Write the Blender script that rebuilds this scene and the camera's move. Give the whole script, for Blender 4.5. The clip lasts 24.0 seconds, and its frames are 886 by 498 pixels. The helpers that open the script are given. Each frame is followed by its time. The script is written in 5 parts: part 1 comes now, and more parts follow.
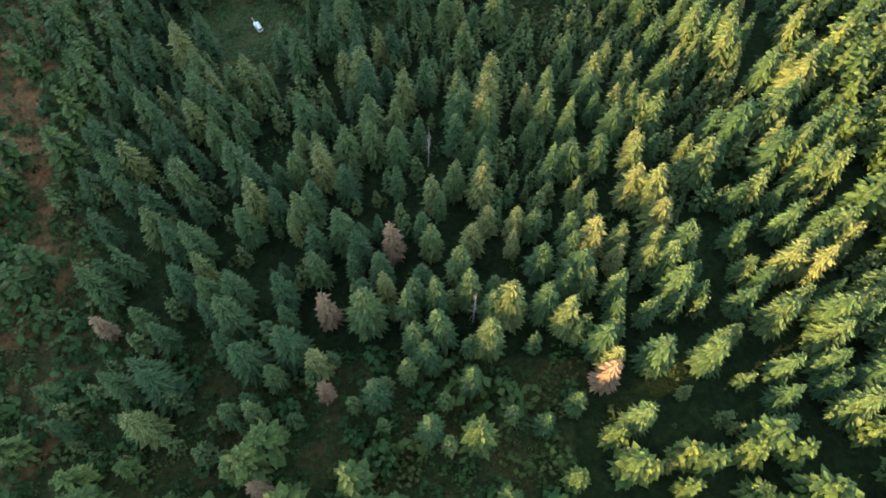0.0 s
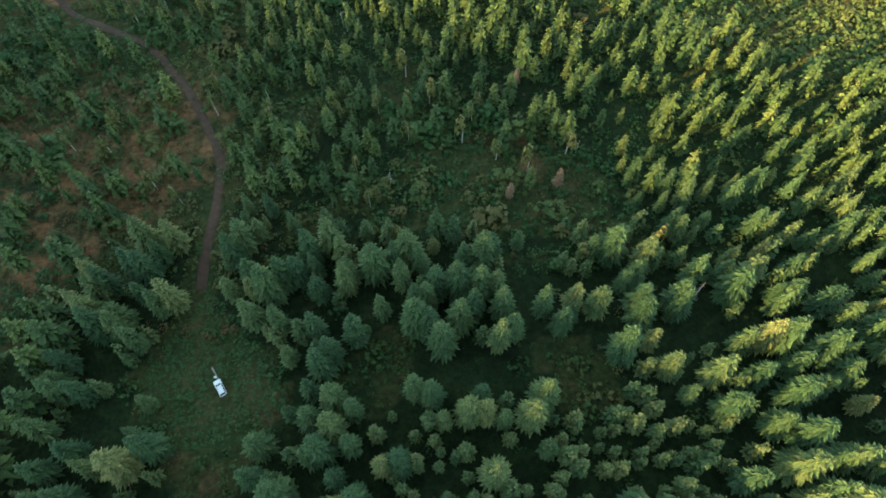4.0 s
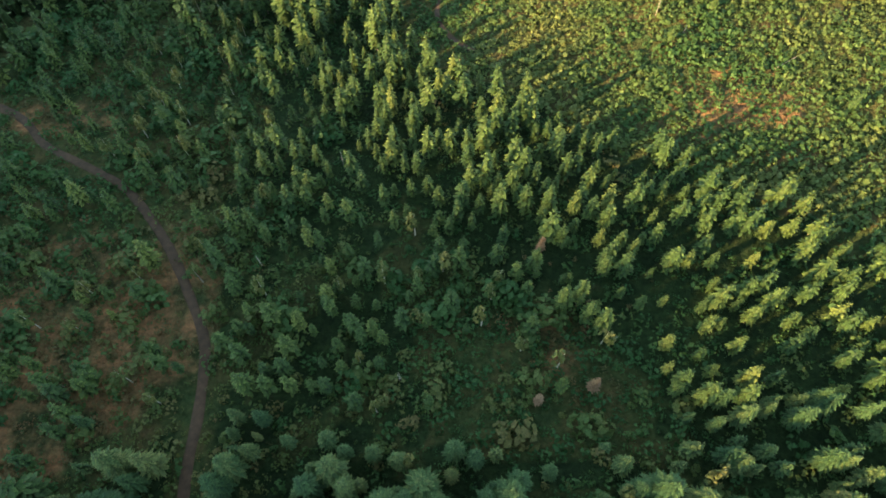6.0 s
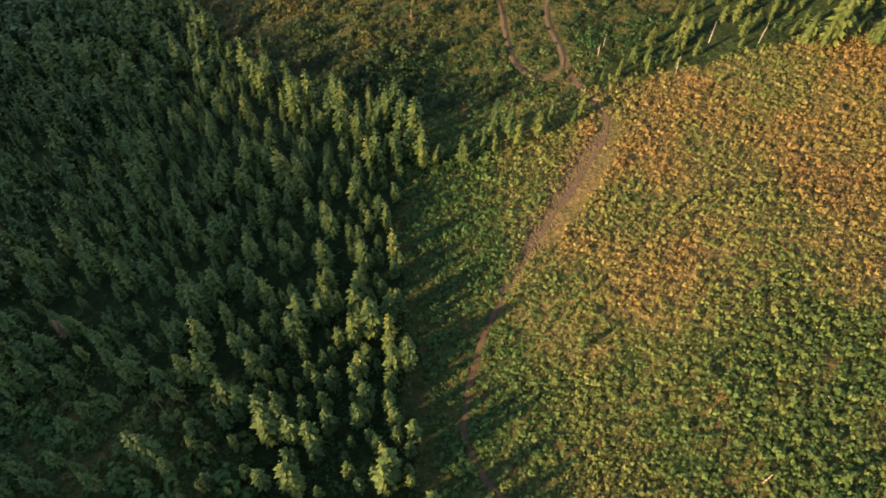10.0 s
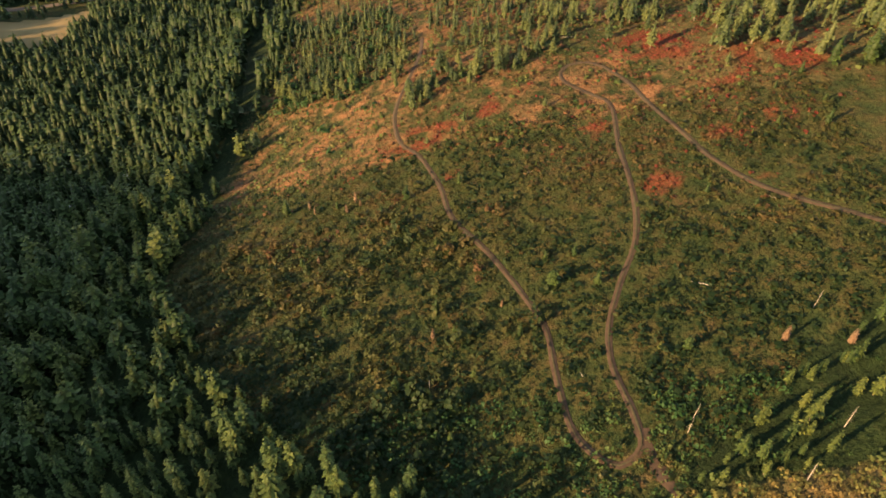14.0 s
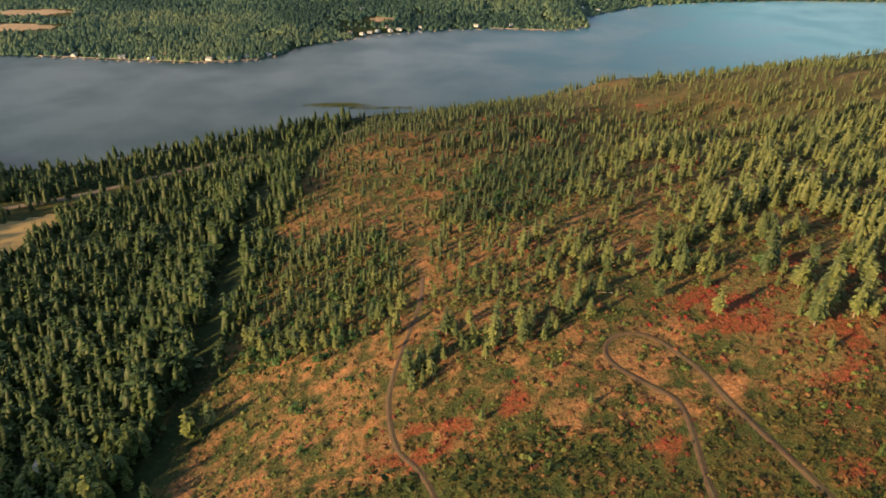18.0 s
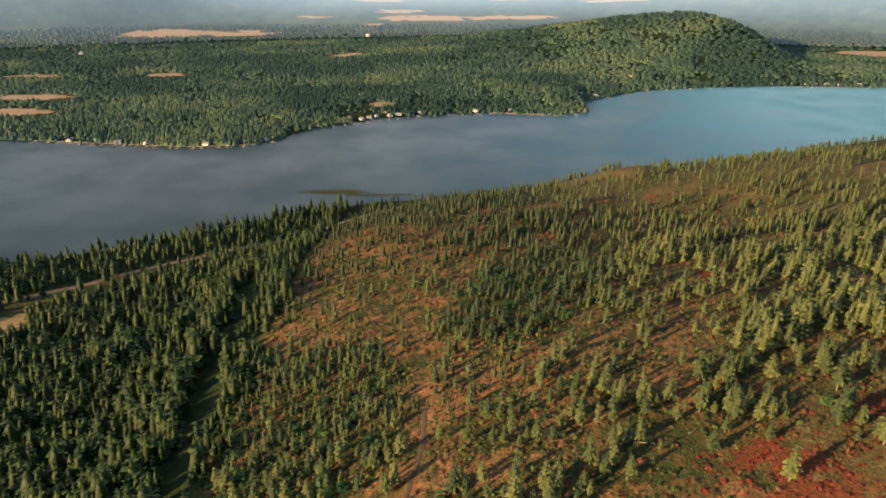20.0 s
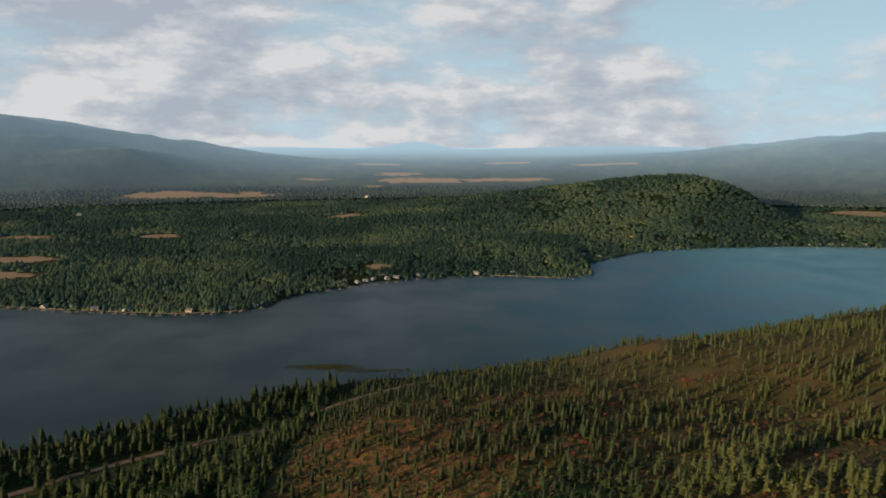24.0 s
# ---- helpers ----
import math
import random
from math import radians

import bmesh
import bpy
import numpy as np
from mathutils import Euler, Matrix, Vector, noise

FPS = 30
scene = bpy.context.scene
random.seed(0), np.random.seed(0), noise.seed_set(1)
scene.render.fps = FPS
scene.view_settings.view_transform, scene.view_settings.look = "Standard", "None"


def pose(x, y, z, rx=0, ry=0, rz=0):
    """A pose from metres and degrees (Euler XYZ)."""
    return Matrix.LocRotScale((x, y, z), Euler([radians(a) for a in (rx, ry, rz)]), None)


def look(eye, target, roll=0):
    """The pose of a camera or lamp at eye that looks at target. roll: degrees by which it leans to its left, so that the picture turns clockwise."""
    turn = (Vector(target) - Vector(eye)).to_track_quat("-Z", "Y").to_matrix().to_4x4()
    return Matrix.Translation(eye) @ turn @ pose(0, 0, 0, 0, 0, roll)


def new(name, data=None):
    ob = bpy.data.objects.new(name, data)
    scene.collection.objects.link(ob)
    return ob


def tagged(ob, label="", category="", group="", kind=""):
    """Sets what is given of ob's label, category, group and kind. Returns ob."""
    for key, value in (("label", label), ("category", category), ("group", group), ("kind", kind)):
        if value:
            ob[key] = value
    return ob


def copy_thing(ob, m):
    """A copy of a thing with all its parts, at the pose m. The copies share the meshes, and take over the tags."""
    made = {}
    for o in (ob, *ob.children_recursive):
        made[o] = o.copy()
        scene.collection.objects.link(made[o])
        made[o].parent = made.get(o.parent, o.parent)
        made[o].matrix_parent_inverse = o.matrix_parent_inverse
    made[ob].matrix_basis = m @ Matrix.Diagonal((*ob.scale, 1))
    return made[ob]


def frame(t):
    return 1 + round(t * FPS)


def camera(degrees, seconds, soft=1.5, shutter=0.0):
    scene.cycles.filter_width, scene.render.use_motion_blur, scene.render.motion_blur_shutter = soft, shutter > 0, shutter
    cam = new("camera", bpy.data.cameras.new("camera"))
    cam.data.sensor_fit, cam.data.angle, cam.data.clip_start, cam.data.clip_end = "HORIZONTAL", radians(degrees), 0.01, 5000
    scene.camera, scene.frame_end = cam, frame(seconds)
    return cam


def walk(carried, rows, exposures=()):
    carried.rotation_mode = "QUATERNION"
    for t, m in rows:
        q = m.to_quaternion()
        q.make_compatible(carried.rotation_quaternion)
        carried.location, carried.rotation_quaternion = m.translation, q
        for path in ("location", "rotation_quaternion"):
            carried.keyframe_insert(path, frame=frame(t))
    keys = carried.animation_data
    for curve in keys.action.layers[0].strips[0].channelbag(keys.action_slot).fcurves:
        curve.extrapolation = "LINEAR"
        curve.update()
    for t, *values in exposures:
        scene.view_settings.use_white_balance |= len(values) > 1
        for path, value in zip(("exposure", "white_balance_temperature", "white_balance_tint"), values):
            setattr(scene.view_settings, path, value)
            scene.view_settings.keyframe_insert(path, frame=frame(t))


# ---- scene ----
cam = camera(68.0, 24.0, soft=1.75)
METRES, EYE, TILT, LEAN, TURN = 700.0, 322.0, -64.0, 0.0, 0.0
ROWS = [
    (0.0, 0.0, 0.0, 0.0, 0.0, 0.0, 0.0),
    (0.5, -0.0008, 0.009, 0.0186, -0.02, -0.08, 0.02),
    (1.0, -0.0018, 0.019, 0.0393, 0.0, -0.13, 0.06),
    (1.5, -0.0027, 0.0277, 0.0582, 0.01, -0.24, 0.08),
    (2.0, -0.0038, 0.0376, 0.0795, -0.02, -0.41, 0.19),
    (2.5, -0.0049, 0.0465, 0.098, -0.17, -0.46, 0.36),
    (3.0, -0.0061, 0.0565, 0.1188, -0.27, -0.54, 0.49),
    (3.5, -0.0071, 0.0652, 0.1378, -0.33, -0.67, 0.6),
    (5.5, -0.0127, 0.1027, 0.2131, -0.57, -0.3, 0.79),
    (6.0, -0.0141, 0.1117, 0.2322, -0.59, -0.34, 0.91),
    (6.5, -0.0148, 0.1205, 0.251, -0.58, -0.42, 0.99),
    (7.0, -0.0159, 0.1304, 0.2726, -0.56, 0.42, 1.01),
    (7.5, -0.0171, 0.1393, 0.2915, -0.56, 1.95, 1.02),
    (8.0, -0.0186, 0.149, 0.313, -0.62, 3.53, 1.02),
    (8.5, -0.0195, 0.1577, 0.3317, -0.62, 5.0, 1.08),
    (9.0, -0.0209, 0.1674, 0.3526, -0.69, 6.59, 1.1),
    (9.5, -0.0219, 0.176, 0.3713, -0.68, 7.95, 1.14),
    (10.0, -0.0228, 0.1856, 0.3925, -0.53, 9.59, 1.02),
    (10.5, -0.024, 0.1943, 0.4115, -0.53, 11.1, 1.07),
    (11.0, -0.0253, 0.2039, 0.4325, -0.53, 12.7, 1.11),
    (11.5, -0.0263, 0.2127, 0.4511, -0.37, 14.12, 0.98),
    (13.5, -0.0309, 0.2495, 0.5268, -0.15, 20.07, 0.31),
    (14.0, -0.0323, 0.259, 0.547, -0.11, 21.59, 0.2),
    (14.5, -0.0335, 0.2674, 0.5653, -0.11, 23.0, 0.25),
    (15.0, -0.0348, 0.2768, 0.5857, -0.12, 24.65, 0.3),
    (15.5, -0.036, 0.2853, 0.6038, -0.28, 26.18, 0.57),
    (16.0, -0.0374, 0.295, 0.6239, -0.4, 27.91, 0.74),
    (16.5, -0.0384, 0.3033, 0.6422, -0.38, 29.44, 0.77),
    (17.0, -0.0397, 0.3128, 0.6625, -0.42, 31.16, 0.79),
    (17.5, -0.0408, 0.3213, 0.6803, -0.43, 32.76, 0.82),
    (18.0, -0.0423, 0.331, 0.6998, -0.49, 34.52, 0.86),
    (18.5, -0.0434, 0.3398, 0.7171, -0.52, 36.1, 0.88),
    (20.5, -0.0479, 0.3743, 0.7887, -0.62, 42.7, 1.05),
    (21.0, -0.0492, 0.3821, 0.8046, -0.59, 44.35, 1.14),
    (21.5, -0.05, 0.3897, 0.82, -0.6, 46.14, 1.3),
    (22.0, -0.0509, 0.3977, 0.8358, -0.6, 47.87, 1.37),
    (22.5, -0.0515, 0.4052, 0.8513, -0.54, 49.6, 1.28),
    (23.0, -0.0523, 0.4131, 0.867, -0.51, 51.28, 1.25),
    (23.5, -0.0535, 0.4214, 0.8835, -0.58, 52.91, 1.22),
    (24.0, -0.0546, 0.4304, 0.9009, -0.74, 54.36, 1.3),
]
walk(cam, [(t, pose(0, 0, EYE, TILT, LEAN, TURN) @ pose(METRES * x, METRES * y, METRES * z, 90 + pitch, roll, yaw)) for t, x, y, z, yaw, pitch, roll in ROWS],
     exposures=[(0, 3.25, 6650, 6), (3, 3.1, 6550, -4), (6, 2.95, 6500, -5), (8, 2.6, 6550, 2), (11, 2.15, 6850, 11), (14, 1.9, 7050, 12), (18, 1.75, 7000, 12), (21, 1.25, 6700, 12), (22, 0.75, 6600, 10), (24, 0.25, 6400, 8)])

# ---- world and sun ----
SUN_UP, SUN_AZ = radians(12.5), radians(-118.0)   # height, and turn from +y towards +x
world = bpy.data.worlds.new("world")
scene.world = world
world.use_nodes = True
wt = world.node_tree
wt.nodes.clear()


def wire(tree, kind, **given):
    """A node with its settings; a link where the value is a socket."""
    nd = tree.nodes.new(kind)
    for key, value in given.items():
        key = key.replace("_", " ") if key.replace("_", " ") in nd.inputs else key
        if key in nd.inputs:
            if isinstance(value, bpy.types.NodeSocket):
                tree.links.new(value, nd.inputs[key])
            else:
                nd.inputs[key].default_value = value
        elif key == "op":
            nd.operation = value
        elif key == "ins":
            for i, v in enumerate(value):
                if isinstance(v, bpy.types.NodeSocket):
                    tree.links.new(v, nd.inputs[i])
                elif v is not None:
                    nd.inputs[i].default_value = v
    return nd


def ramp(tree, fac, stops):
    nd = tree.nodes.new("ShaderNodeValToRGB")
    tree.links.new(fac, nd.inputs[0])
    el = nd.color_ramp.elements
    while len(el) < len(stops):
        el.new(0.5)
    for e, (p, c) in zip(el, stops):
        e.position = p
        e.color = (*c, 1) if len(c) == 3 else c
    return nd.outputs[0]


def mixc(tree, fac, a, b, blend="MIX"):
    nd = tree.nodes.new("ShaderNodeMix")
    nd.data_type, nd.blend_type = "RGBA", blend
    for sock, v in ((nd.inputs[0], fac), (nd.inputs[6], a), (nd.inputs[7], b)):
        if isinstance(v, bpy.types.NodeSocket):
            tree.links.new(v, sock)
        else:
            sock.default_value = v if not isinstance(v, tuple) or len(v) == 4 else (*v, 1)
    return nd.outputs[2]


def math_(tree, op, a, b=0.0, c=0.0):
    return wire(tree, "ShaderNodeMath", op=op, ins=[a, b, c]).outputs[0]


sky = wt.nodes.new("ShaderNodeTexSky")
sky.sky_type, sky.sun_disc = "NISHITA", False
sky.sun_elevation, sky.sun_rotation = SUN_UP, SUN_AZ
sky.altitude, sky.air_density, sky.dust_density, sky.ozone_density = 700, 1.0, 1.2, 1.0
coord = wt.nodes.new("ShaderNodeTexCoord")
sep = wire(wt, "ShaderNodeSeparateXYZ", ins=[coord.outputs["Generated"]])
up = math_(wt, "MAXIMUM", sep.outputs[2], 0.0)


def cloud_noise(dx, dz):
    v = wire(wt, "ShaderNodeCombineXYZ", ins=[math_(wt, "ADD", sep.outputs[0], dx), sep.outputs[1], math_(wt, "MULTIPLY", math_(wt, "ADD", sep.outputs[2], dz), 2.7)])
    big = wire(wt, "ShaderNodeTexNoise", Vector=v.outputs[0], Scale=4.6, Detail=9.0, Roughness=0.6, Distortion=0.0)
    return big.outputs[0]


def toward(az, el, tight):
    """1 in that direction of the sky, falling off round it."""
    a, e = radians(az), radians(el)
    d = wire(wt, "ShaderNodeVectorMath", op="DOT_PRODUCT", ins=[coord.outputs["Generated"], (math.sin(a) * math.cos(e), math.cos(a) * math.cos(e), math.sin(e))])
    return math_(wt, "POWER", math_(wt, "MAXIMUM", d.outputs["Value"], 0.0), tight)


thick = cloud_noise(0.0, 0.0)
to_sun = cloud_noise(-0.035, 0.022)
heap = math_(wt, "ADD", math_(wt, "MULTIPLY", toward(-20, 9.5, 30), 0.30), math_(wt, "MULTIPLY", toward(14, 4.0, 150), 0.16))
haze_low = ramp(wt, up, [(0.0, (0.12, 0.12, 0.12)), (0.05, (0.09, 0.09, 0.09)), (0.16, (0.01, 0.01, 0.01)), (0.3, (0.03, 0.03, 0.03))])
dense_ = math_(wt, "ADD", thick, math_(wt, "ADD", heap, haze_low))
cover_ = math_(wt, "MULTIPLY", ramp(wt, dense_, [(0.53, (0, 0, 0)), (0.69, (1, 1, 1))]), ramp(wt, up, [(0.28, (1, 1, 1)), (0.6, (0.25, 0.25, 0.25))]))
lit_ = math_(wt, "ADD", 0.5, math_(wt, "MULTIPLY", math_(wt, "SUBTRACT", thick, to_sun), 3.2))
shade_ = ramp(wt, lit_, [(0.22, (5.6, 6.0, 6.9)), (0.5, (7.4, 7.5, 8.0)), (0.78, (10.1, 9.7, 9.6))])
low = ramp(wt, up, [(0.0, (1, 1, 1)), (0.2, (0.75, 0.75, 0.75)), (0.5, (0.1, 0.1, 0.1))])
skyc = mixc(wt, 1.0, sky.outputs[0], (0.55, 0.72, 0.80), "MULTIPLY")
skyc = mixc(wt, math_(wt, "MULTIPLY", low, 0.85), skyc, (7.9, 10.4, 12.0))
skyc = mixc(wt, math_(wt, "MULTIPLY", cover_, 0.88), skyc, shade_)
bg = wire(wt, "ShaderNodeBackground", Color=skyc, Strength=0.06)
wire(wt, "ShaderNodeOutputWorld", ins=[bg.outputs[0]])

sun = new("sun", bpy.data.lights.new("sun", "SUN"))
sun.data.energy, sun.data.angle, sun.data.color = 5.0, radians(0.7), (1.0, 0.67, 0.34)
sun_way = Vector((math.sin(SUN_AZ) * math.cos(SUN_UP), math.cos(SUN_AZ) * math.cos(SUN_UP), math.sin(SUN_UP)))
sun.matrix_world = look(sun_way * 900, (0, 0, 0))

# ---- materials ----
def material(name):
    m = bpy.data.materials.new(name)
    m.use_nodes = True
    return m, m.node_tree, m.node_tree.nodes["Principled BSDF"]


def noise_tex(tree, scale, detail=4.0, rough=0.55, vec=None):
    if vec is None:
        vec = wire(tree, "ShaderNodeNewGeometry").outputs["Position"]
    return wire(tree, "ShaderNodeTexNoise", Vector=vec, Scale=scale, Detail=detail, Roughness=rough).outputs[0]


def bump(tree, bsdf, height, strength, distance):
    b = wire(tree, "ShaderNodeBump", Height=height, Strength=strength, Distance=distance)
    tree.links.new(b.outputs[0], bsdf.inputs["Normal"])


def leafy(name, stops, joined, rough=0.62, grain=2.3, each=0.28, soft=0.0, tips=False):
    """Foliage: the hue runs from plant to plant, and from branch to branch."""
    m, tr, bs = material(name)
    geo = wire(tr, "ShaderNodeNewGeometry")
    if joined:
        one = wire(tr, "ShaderNodeAttribute")
        one.attribute_name = "tint"
        one = one.outputs["Fac"]
    else:
        one = wire(tr, "ShaderNodeObjectInfo").outputs["Random"]
    fac = math_(tr, "ADD", math_(tr, "MULTIPLY", one, 1 - each), math_(tr, "MULTIPLY", geo.outputs["Random Per Island"], each))
    col = ramp(tr, fac, stops)
    n = noise_tex(tr, grain, 3.0, 0.6)
    col = mixc(tr, 1.0, col, ramp(tr, n, [(0.33, (0.58 + 0.25 * soft, 0.60 + 0.25 * soft, 0.62 + 0.25 * soft)), (0.52, (0.95, 0.95, 0.95)), (0.68, (1.32 - 0.15 * soft, 1.3 - 0.15 * soft, 1.22 - 0.12 * soft))]), "MULTIPLY")
    if tips:   # light and shade painted in: dark inner needles, bright tips besides pale new growth
        tip_shade = wire(tr, "ShaderNodeAttribute")
        tip_shade.attribute_name = "tip"
        col = mixc(tr, 1.0, col, ramp(tr, tip_shade.outputs["Fac"], [(0.0, (0.36, 0.40, 0.42)), (0.45, (0.78, 0.82, 0.82)), (0.8, (1.32, 1.28, 1.18)), (1.0, (1.95, 1.86, 1.65))]), "MULTIPLY")
    bump(tr, bs, n, 0.5 * (1 - soft), 0.3 / grain)
    tr.links.new(col, bs.inputs["Base Color"])
    bs.inputs["Roughness"].default_value = rough
    bs.inputs["Specular IOR Level"].default_value = 0.25
    thin = wire(tr, "ShaderNodeBsdfTranslucent", Color=col)
    mx = wire(tr, "ShaderNodeMixShader", ins=[0.22 + 0.15 * soft, bs.outputs[0], thin.outputs[0]])
    tr.links.new(mx.outputs[0], tr.nodes["Material Output"].inputs[0])
    return m


SPRUCE = [(0.0, (0.032, 0.064, 0.022)), (0.4, (0.066, 0.104, 0.028)), (0.75, (0.118, 0.145, 0.036)), (1.0, (0.180, 0.190, 0.046))]
PINE = [(0.0, (0.040, 0.068, 0.034)), (0.35, (0.088, 0.120, 0.048)), (0.7, (0.152, 0.178, 0.062)), (1.0, (0.200, 0.212, 0.076))]
# woods across the lake: haze put into the leaf colour, bluer and paler
HAZED_WOOD = [(0.0, (0.034, 0.074, 0.058)), (0.5, (0.074, 0.136, 0.092)), (1.0, (0.145, 0.200, 0.112))]
BRUSH = [(0.0, (0.011, 0.029, 0.008)), (0.25, (0.027, 0.049, 0.014)), (0.5, (0.070, 0.074, 0.021)), (0.75, (0.108, 0.072, 0.026)), (1.0, (0.120, 0.046, 0.025))]
SHRUB = [(0.0, (0.028, 0.074, 0.020)), (0.3, (0.048, 0.096, 0.025)), (0.5, (0.076, 0.104, 0.026)), (0.68, (0.102, 0.106, 0.030)), (0.84, (0.125, 0.094, 0.034)), (1.0, (0.14, 0.068, 0.032))]
RUST = [(0.0, (0.080, 0.082, 0.030)), (0.35, (0.126, 0.094, 0.036)), (0.7, (0.160, 0.080, 0.037)), (1.0, (0.178, 0.056, 0.033))]
MEADOW = [(0.0, (0.040, 0.090, 0.024)), (0.25, (0.084, 0.126, 0.034)), (0.5, (0.150, 0.160, 0.046)), (0.72, (0.235, 0.162, 0.054)), (0.88, (0.215, 0.128, 0.050)), (1.0, (0.215, 0.092, 0.045))]
CRIMSON = [(0.0, (0.12, 0.066, 0.028)), (0.5, (0.165, 0.042, 0.026)), (1.0, (0.215, 0.026, 0.022))]
NEAR_SPRUCE = [(0.0, (0.025, 0.060, 0.026)), (0.4, (0.058, 0.101, 0.036)), (0.75, (0.128, 0.148, 0.050)), (1.0, (0.205, 0.195, 0.074))]
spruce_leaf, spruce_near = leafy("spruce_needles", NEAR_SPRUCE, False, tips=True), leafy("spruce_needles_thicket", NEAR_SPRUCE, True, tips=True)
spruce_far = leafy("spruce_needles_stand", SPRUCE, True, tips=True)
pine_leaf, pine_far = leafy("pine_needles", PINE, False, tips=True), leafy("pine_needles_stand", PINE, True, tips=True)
shrub_far = leafy("shrub_leaves_stand", SHRUB, True, each=0.12)
wood_far = leafy("hazed_far_wood_leaves", HAZED_WOOD, True, grain=0.25, each=0.12, soft=0.8)
brush_far = leafy("clearcut_brush_leaves", BRUSH, True, each=0.14, soft=0.9)
rust_far = leafy("turning_leaves", RUST, True, each=0.15, soft=0.5)
meadow_far = leafy("meadow_brush_leaves", MEADOW, True, each=0.10, soft=1.0)
crimson_far = leafy("crimson_leaves", CRIMSON, True)
aspen_leaf = leafy("aspen_leaves", [(0.0, (0.07, 0.105, 0.03)), (0.5, (0.12, 0.135, 0.045)), (1.0, (0.20, 0.17, 0.05))], False, each=0.5)
dead_leaf = leafy("dead_needles", [(0.0, (0.20, 0.12, 0.065)), (1.0, (0.32, 0.205, 0.13))], False)


def plain(name, dark, light, scale=3.0, rough=0.8, metal=0.0, rise=0.0):
    m, tr, bs = material(name)
    n = noise_tex(tr, scale, 5.0, 0.6)
    tr.links.new(ramp(tr, n, [(0.3, dark), (0.7, light)]), bs.inputs["Base Color"])
    bs.inputs["Roughness"].default_value, bs.inputs["Metallic"].default_value = rough, metal
    if rise:
        bump(tr, bs, n, 0.6, rise)
    return m


bark = plain("bark", (0.09, 0.065, 0.05), (0.22, 0.17, 0.13), 6.0, 0.9, 0, 0.02)
pale_bark = plain("pale_bark", (0.28, 0.24, 0.19), (0.5, 0.45, 0.38), 5.0, 0.85)
glass_dark = plain("dark_glass", (0.015, 0.018, 0.02), (0.03, 0.034, 0.038), 2.0, 0.08)
rubber = plain("rubber", (0.015, 0.015, 0.015), (0.03, 0.03, 0.03), 8.0, 0.85)
steel = plain("grey_steel", (0.3, 0.3, 0.3), (0.45, 0.45, 0.45), 5.0, 0.4, 0.8)
lamp_glass = plain("lamp_glass", (0.6, 0.6, 0.58), (0.75, 0.75, 0.72), 5.0, 0.15)
red_glass = plain("red_lamp_glass", (0.35, 0.02, 0.02), (0.45, 0.03, 0.03), 5.0, 0.2)
white_wall = plain("white_siding", (0.42, 0.40, 0.37), (0.58, 0.56, 0.52), 0.8, 0.7)
tan_wall = plain("tan_siding", (0.32, 0.25, 0.18), (0.44, 0.36, 0.27), 0.8, 0.75)
blue_wall = plain("blue_grey_siding", (0.18, 0.22, 0.28), (0.27, 0.32, 0.38), 0.8, 0.75)
grey_roof = plain("grey_shingles", (0.16, 0.16, 0.165), (0.28, 0.28, 0.285), 1.2, 0.85)
metal_roof = plain("pale_metal_roof", (0.2, 0.21, 0.22), (0.3, 0.31, 0.32), 0.6, 0.4, 0.3)
brown_roof = plain("brown_shingles", (0.12, 0.075, 0.055), (0.22, 0.14, 0.10), 1.2, 0.85)
plank = plain("weathered_planks", (0.24, 0.20, 0.16), (0.42, 0.36, 0.30), 2.5, 0.85)
snow_paint = plain("white_car_paint", (0.72, 0.72, 0.72), (0.8, 0.8, 0.8), 2.0, 0.25)
dead_wood = plain("grey_dead_wood", (0.20, 0.16, 0.13), (0.42, 0.36, 0.31), 4.0, 0.9)
dirt = plain("packed_dirt", (0.032, 0.019, 0.012), (0.074, 0.043, 0.025), 0.45, 0.95, 0, 0.05)
dark_earth = plain("dark_damp_earth", (0.030, 0.016, 0.009), (0.072, 0.038, 0.020), 0.5, 0.95, 0, 0.08)
rough_grass = plain("rough_track_grass", (0.030, 0.032, 0.014), (0.075, 0.060, 0.030), 0.8, 0.95, 0, 0.1)
asphalt = plain("worn_asphalt", (0.085, 0.060, 0.044), (0.14, 0.102, 0.076), 0.15, 0.9)
rock = plain("rubble_stone", (0.026, 0.018, 0.012), (0.082, 0.054, 0.032), 1.2, 0.95)
scree = plain("broken_stone_and_earth", (0.022, 0.015, 0.010), (0.095, 0.058, 0.032), 0.7, 0.95, 0, 0.2)
hay = plain("mown_hay_field", (0.17, 0.115, 0.04), (0.27, 0.185, 0.07), 0.02, 0.95)
stubble = plain("pale_stubble_field", (0.19, 0.125, 0.07), (0.32, 0.23, 0.135), 0.03, 0.95)
sand = plain("lake_shore_sand", (0.22, 0.16, 0.11), (0.36, 0.28, 0.2), 0.3, 0.95)

